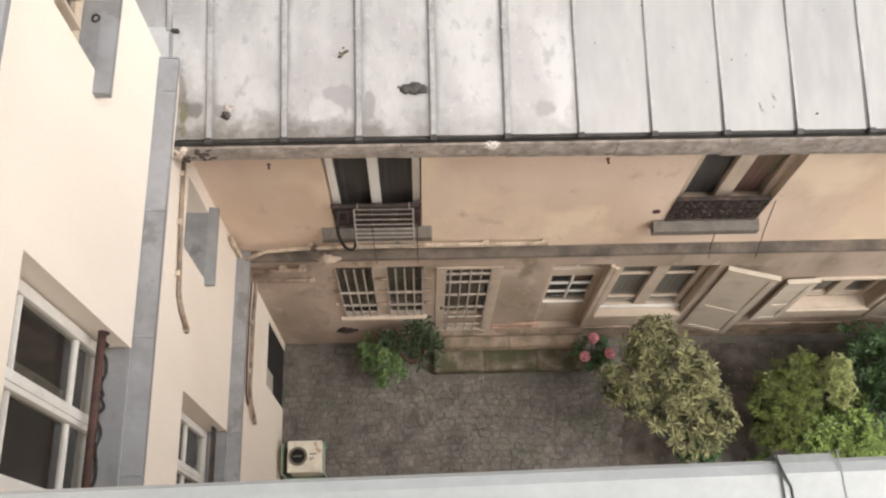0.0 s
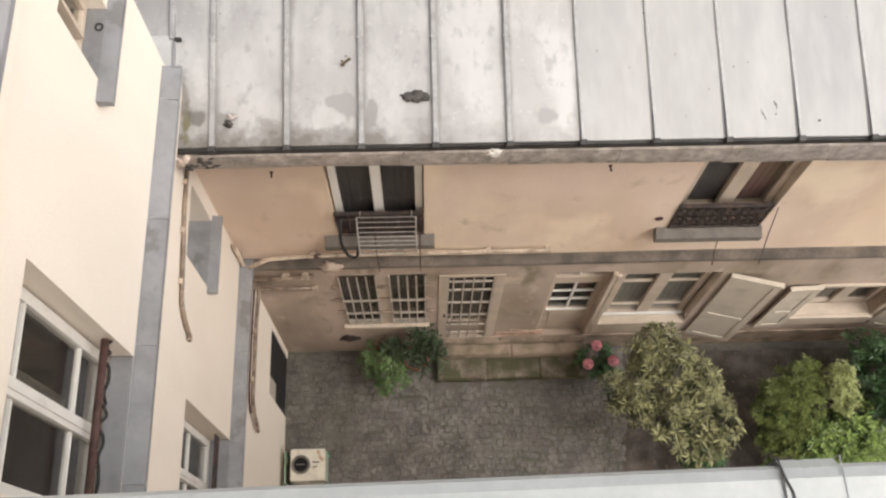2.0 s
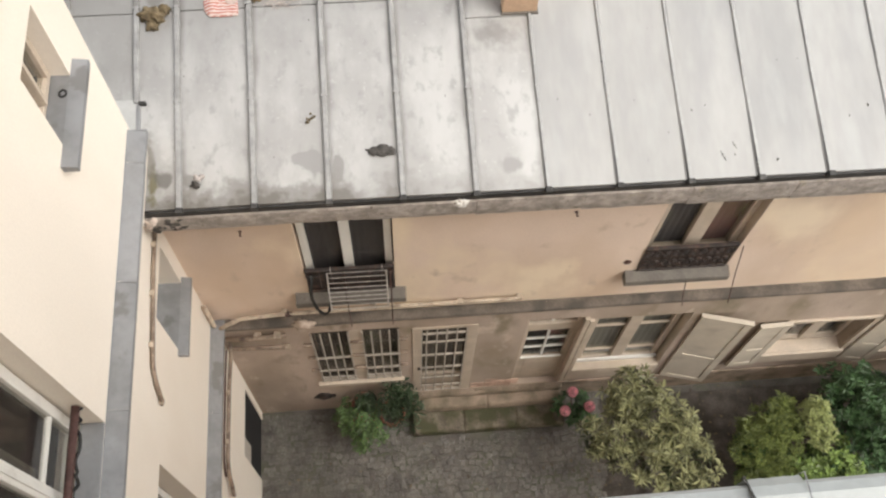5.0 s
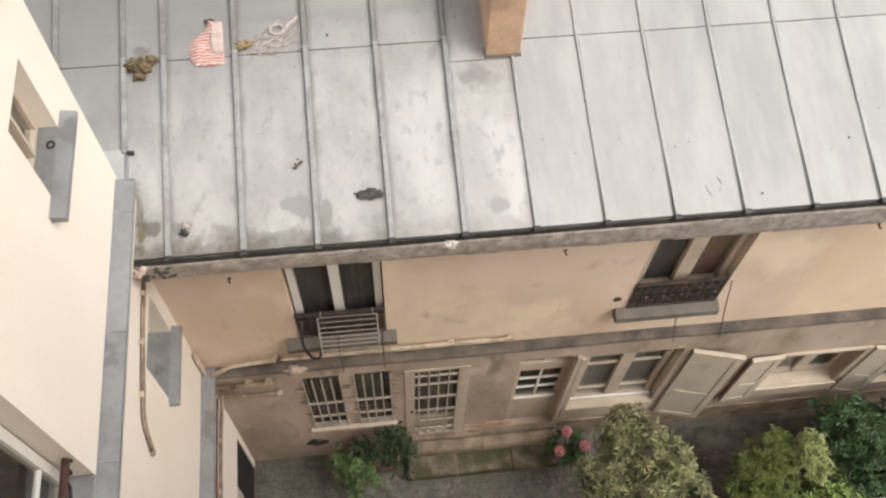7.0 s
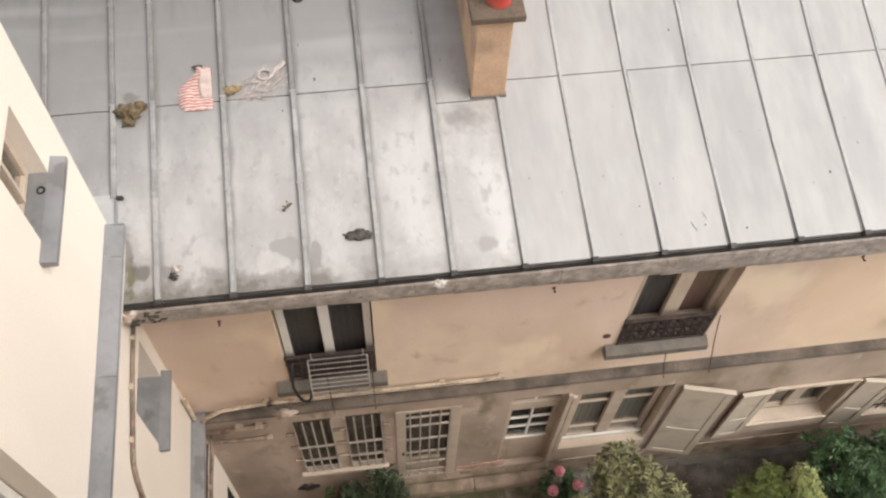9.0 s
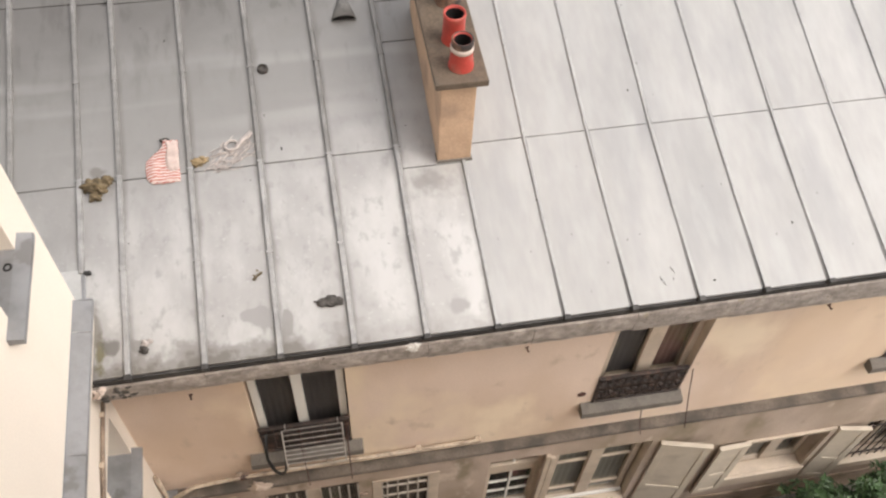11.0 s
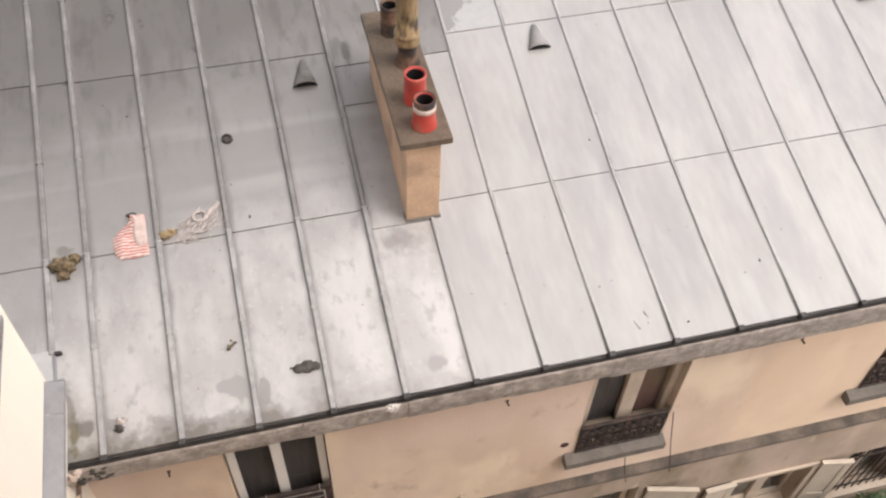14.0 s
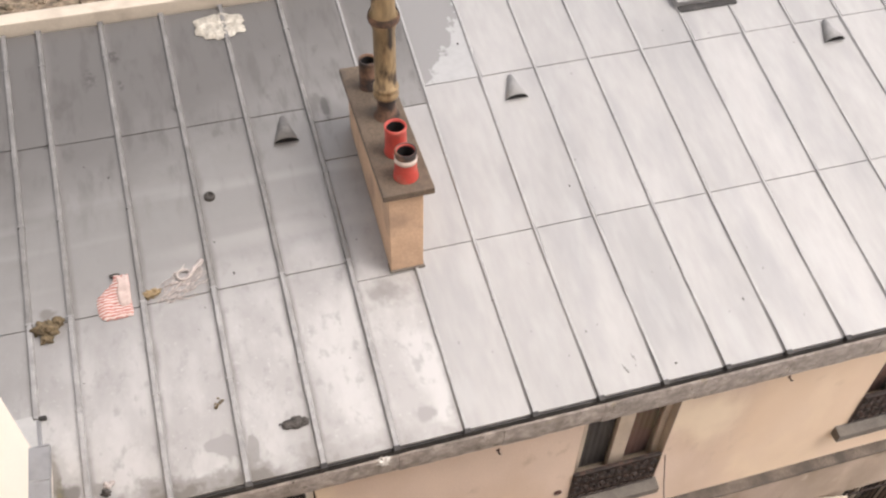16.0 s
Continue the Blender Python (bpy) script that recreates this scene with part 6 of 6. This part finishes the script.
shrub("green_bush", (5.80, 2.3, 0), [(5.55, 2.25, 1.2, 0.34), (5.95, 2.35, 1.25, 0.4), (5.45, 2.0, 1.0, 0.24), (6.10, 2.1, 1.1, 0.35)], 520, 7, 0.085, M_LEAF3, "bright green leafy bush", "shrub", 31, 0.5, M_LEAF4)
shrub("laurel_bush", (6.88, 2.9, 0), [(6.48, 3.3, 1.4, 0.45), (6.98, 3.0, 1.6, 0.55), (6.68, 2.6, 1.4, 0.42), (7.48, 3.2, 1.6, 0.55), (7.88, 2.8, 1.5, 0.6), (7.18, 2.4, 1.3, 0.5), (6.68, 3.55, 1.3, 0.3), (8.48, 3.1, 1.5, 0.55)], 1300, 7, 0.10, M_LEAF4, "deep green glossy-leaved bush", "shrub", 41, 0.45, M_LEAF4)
shrub("low_shrub", (5.0, 2.0, 0), [(5.0, 2.0, 0.4, 0.16), (5.15, 1.95, 0.35, 0.14)], 60, 7, 0.07, M_LEAF3, "small bright green shrub on the soil", "shrub", 13, 0.5)

# hydrangea with three pink heads
hy = thing("hydrangea", (2.62, 3.7, 0), "small hydrangea with three pink flower heads", "flower")
st = bmesh.new()
heads = [(2.585, 3.84, 0.88), (2.44, 3.57, 0.86), (2.81, 3.61, 0.86)]
for h in heads:
    tube(st, [(2.62, 3.7, 0), (2.62 + (h[0] - 2.62) * 0.4, 3.7 + (h[1] - 3.7) * 0.4, 0.5), h], 0.008, 6)
part("stem", st, M_BARK, hy)
r = random.Random(4)
for hx, hyy, hz in heads:
    items = []
    for _ in range(170):
        w = Vector((r.gauss(0, 1), r.gauss(0, 1), r.gauss(0.3, 1))).normalized()
        u = w.orthogonal().normalized()
        u = (u * r.uniform(-1, 1) + w.cross(u) * r.uniform(-1, 1)).normalized()
        items.append((Vector((hx, hyy, hz)) + w * 0.075, u, w, 0.042))
    fh = leaves_mesh("flower_head", items, M_PINK, 0.9)
    link(fh, hy)
lv = leaves_mesh("leaves", rosettes([(2.6, 3.72, 0.62, 0.22), (2.75, 3.55, 0.55, 0.18)], 40, 6, 0.11, 7), M_LEAF4, 0.55)
link(lv, hy)


def potted(x, y, h, blobs, count, per, ln, m, label, seed, shape):
    root = thing("potted_plant", (x, y, 0), label, "potted plant", "potted plants by the wall")
    bm = bmesh.new()
    lathe(bm, x, y, [(0.001, 0.001), (0.13, 0.001), (0.18, h - 0.05), (0.20, h - 0.05), (0.20, h), (0.165, h), (0.16, h - 0.06), (0.001, h - 0.06)], 18)
    pt = part("pot", bm, M_CLAY, root, "", True)
    so = bmesh.new()
    lathe(so, x, y, [(0.158, h - 0.045), (0.08, h - 0.035), (0.001, h - 0.03)], 14)
    part("soil", so, M_SOIL, pt)
    st = bmesh.new()
    for b in blobs:
        tube(st, [(x, y, h - 0.06), ((x + b[0]) / 2, (y + b[1]) / 2, (h + b[2]) / 2), b[:3]], 0.012, 6, 0.005)
    part("stem", st, M_BARK, root)
    lv = leaves_mesh("foliage", rosettes(blobs, count, per, ln, seed), m, shape)
    link(lv, root)
    return root


potted(-0.50, 3.68, 0.35, [(-0.55, 3.68, 0.8, 0.27), (-0.40, 3.55, 0.75, 0.22), (-0.68, 3.78, 0.75, 0.2), (-0.5, 3.42, 0.6, 0.16)], 125, 6, 0.075, M_POTLEAF, "bright green bushy plant in a clay pot", 51, 0.5)
potted(-0.08, 3.86, 0.38, [(-0.02, 3.88, 1.25, 0.2), (0.08, 3.80, 1.0, 0.2), (-0.12, 3.84, 1.05, 0.18), (0.04, 3.68, 0.8, 0.18)], 62, 6, 0.15, M_POTLEAF2, "dark green long-leaved plant in a clay pot", 52, 0.22)
potted(-0.46, 3.89, 0.8, [(-0.44, 3.87, 1.0, 0.13)], 14, 6, 0.09, M_POTLEAF2, "dark green plant in a clay pot against the wall", 53, 0.4)
# dark lump in place of a hole, whose darkness is put into the colour
q = bmesh.new()
lump(q, (-1.05, D, 0.70), (0.15, 0.035, 0.14), 3, 0.3)
tagged(part("plaster_hole", q, M_IRON, None, "", True), "dark lump low on the wall, standing for a hole's darkness", "hole")

# fallen leaves on the bed and the cobbles
rl = random.Random(31)
items = []
for _ in range(420):
    x, y = rl.uniform(2.6, 7.5), rl.uniform(1.7, 4.0)
    if rl.random() < 0.12:
        x, y = rl.uniform(-1.8, 2.6), rl.uniform(1.9, 3.5)
    a = rl.uniform(0, 6.28)
    items.append((Vector((x, y, 0.085 if x > 3 else 0.03)), Vector((math.cos(a), math.sin(a), rl.uniform(-0.1, 0.2))).normalized(), Vector((rl.uniform(-0.3, 0.3), rl.uniform(-0.3, 0.3), 1)).normalized(), rl.uniform(0.03, 0.075)))
fall = leaves_mesh("fallen_leaves", items, mat("brown_leaf", (0.13, 0.10, 0.06), 0.7, var=0.2, scale=5, bump=0, island=0.5), 0.5)
tagged(fall, "fallen brown leaves on the soil and cobbles", "leaves", kind="stuff")

# ---- white unit in the yard corner ----
un = thing("outdoor_unit", (-1.66, 2.26, 0), "cream plastic outdoor unit with a round black grille on top", "outdoor unit")
part("body", box(-1.885, 2.05, 0.05, -1.41, 2.48, 0.56, 0.03), M_PLASTIC, un)
part("top", box(-1.895, 2.04, 0.56, -1.40, 2.49, 0.60, 0.018), M_PLASTIC, un)
q = bmesh.new()
lathe(q, -1.745, 2.27, [(0.135, 0.600), (0.135, 0.612), (0.118, 0.615), (0.105, 0.608), (0.100, 0.601)], 24)
part("ring", q, M_SILL, un, "grey ring", True)
q = bmesh.new()
lathe(q, -1.745, 2.27, [(0.104, 0.603), (0.05, 0.6025), (0.001, 0.602)], 24)
part("grille", q, M_SOOT_AND_DARK, un, "black round grille")
part("blade", box(-1.81, 2.262, 0.605, -1.69, 2.28, 0.609, 0.002), M_SILL, un, "grey fan blade")
part("marking", box(-1.58, 2.29, 0.6005, -1.48, 2.31, 0.602), M_SILL, un)
part("marking", box(-1.58, 2.23, 0.6005, -1.51, 2.245, 0.602), M_SILL, un)
for yy in (2.03, 2.475):
    part("foot_rail", tube(bmesh.new(), [(-2.0, yy, 0.04), (-1.38, yy, 0.04)], 0.022, 8), M_GREEN, un, "pale green foot rail")
part("side_rail", tube(bmesh.new(), [(-1.98, 2.04, 0.04), (-1.98, 2.04, 0.5), (-1.98, 2.47, 0.5), (-1.98, 2.47, 0.04)], 0.014, 8), M_GREEN, un, "pale green carrying rail")
part("side_rail", tube(bmesh.new(), [(-1.385, 2.04, 0.04), (-1.385, 2.04, 0.52), (-1.385, 2.47, 0.52), (-1.385, 2.47, 0.04)], 0.012, 8), M_GREEN, un, "pale green carrying rail")

# ---- cobbles: a near stretch as single stones, the rest joined ----
def cobble(bm, cx, cy, w, h, ht, rot, r):
    """A worn stone: chamfered top on a rough rectangle."""
    c, s = math.cos(rot), math.sin(rot)
    low, top = [], []
    for u, v in ((-1, -1), (1, -1), (1, 1), (-1, 1)):
        a, b = u * w / 2 * r.uniform(0.88, 1), v * h / 2 * r.uniform(0.88, 1)
        low.append(bm.verts.new((cx + a * c - b * s, cy + a * s + b * c, -0.01)))
        a, b = a * 0.84, b * 0.84
        top.append(bm.verts.new((cx + a * c - b * s, cy + a * s + b * c, ht * r.uniform(0.35, 1.5))))
    bm.faces.new(top)
    for j in range(4):
        k = (j + 1) % 4
        bm.faces.new((low[j], low[k], top[k], top[j]))


r = random.Random(77)
single = []
for i in range(5):
    bm = bmesh.new()
    cobble(bm, 0, 0, 0.104, 0.096, 0.010, 0, r)
    single.append(bm)
datas = []
rest = bmesh.new()
y, row, count = 0.25, 0, 0
while y < 4.05:
    x = XW + 0.07 + (row % 2) * 0.06
    while x < 3.6:
        cx, cy = x + r.uniform(-0.028, 0.028), y + 0.035 * math.sin(x * 2.1) + r.uniform(-0.022, 0.022)
        if not (0.2 < cx < 2.55 and cy > 3.5) and not (cx > 3.15 + 0.4 * noise.noise(Vector((cy * 1.5, 0, 5)))):
            near = -0.6 < cx < 1.5 and 2.6 < cy < 3.35 and count < 300
            if near:
                if len(datas) < 5:
                    o = part("cobble", single[len(datas)], M_COBBLE1, ground)
                    datas.append(o.data)
                else:
                    o = new("cobble", datas[count % 5])
                    o.parent = ground
                o.matrix_basis = pose(cx, cy, r.uniform(-0.006, 0.004), r.uniform(-4, 4), r.uniform(-4, 4), r.uniform(-18, 18) + 90 * r.randrange(4))
                count += 1
            else:
                cobble(rest, cx, cy, 0.104 * r.uniform(0.8, 1.15), 0.096 * r.uniform(0.8, 1.12), 0.010 * r.uniform(0.6, 1.4), r.uniform(-0.35, 0.35), r)
        x += 0.108
    y += 0.098
    row += 1
o = tagged(part("cobbles", rest, M_COBBLE, ground), "wet dark cobblestones of the courtyard", kind="stuff")
for bm in single[len(datas):]:
    bm.free()
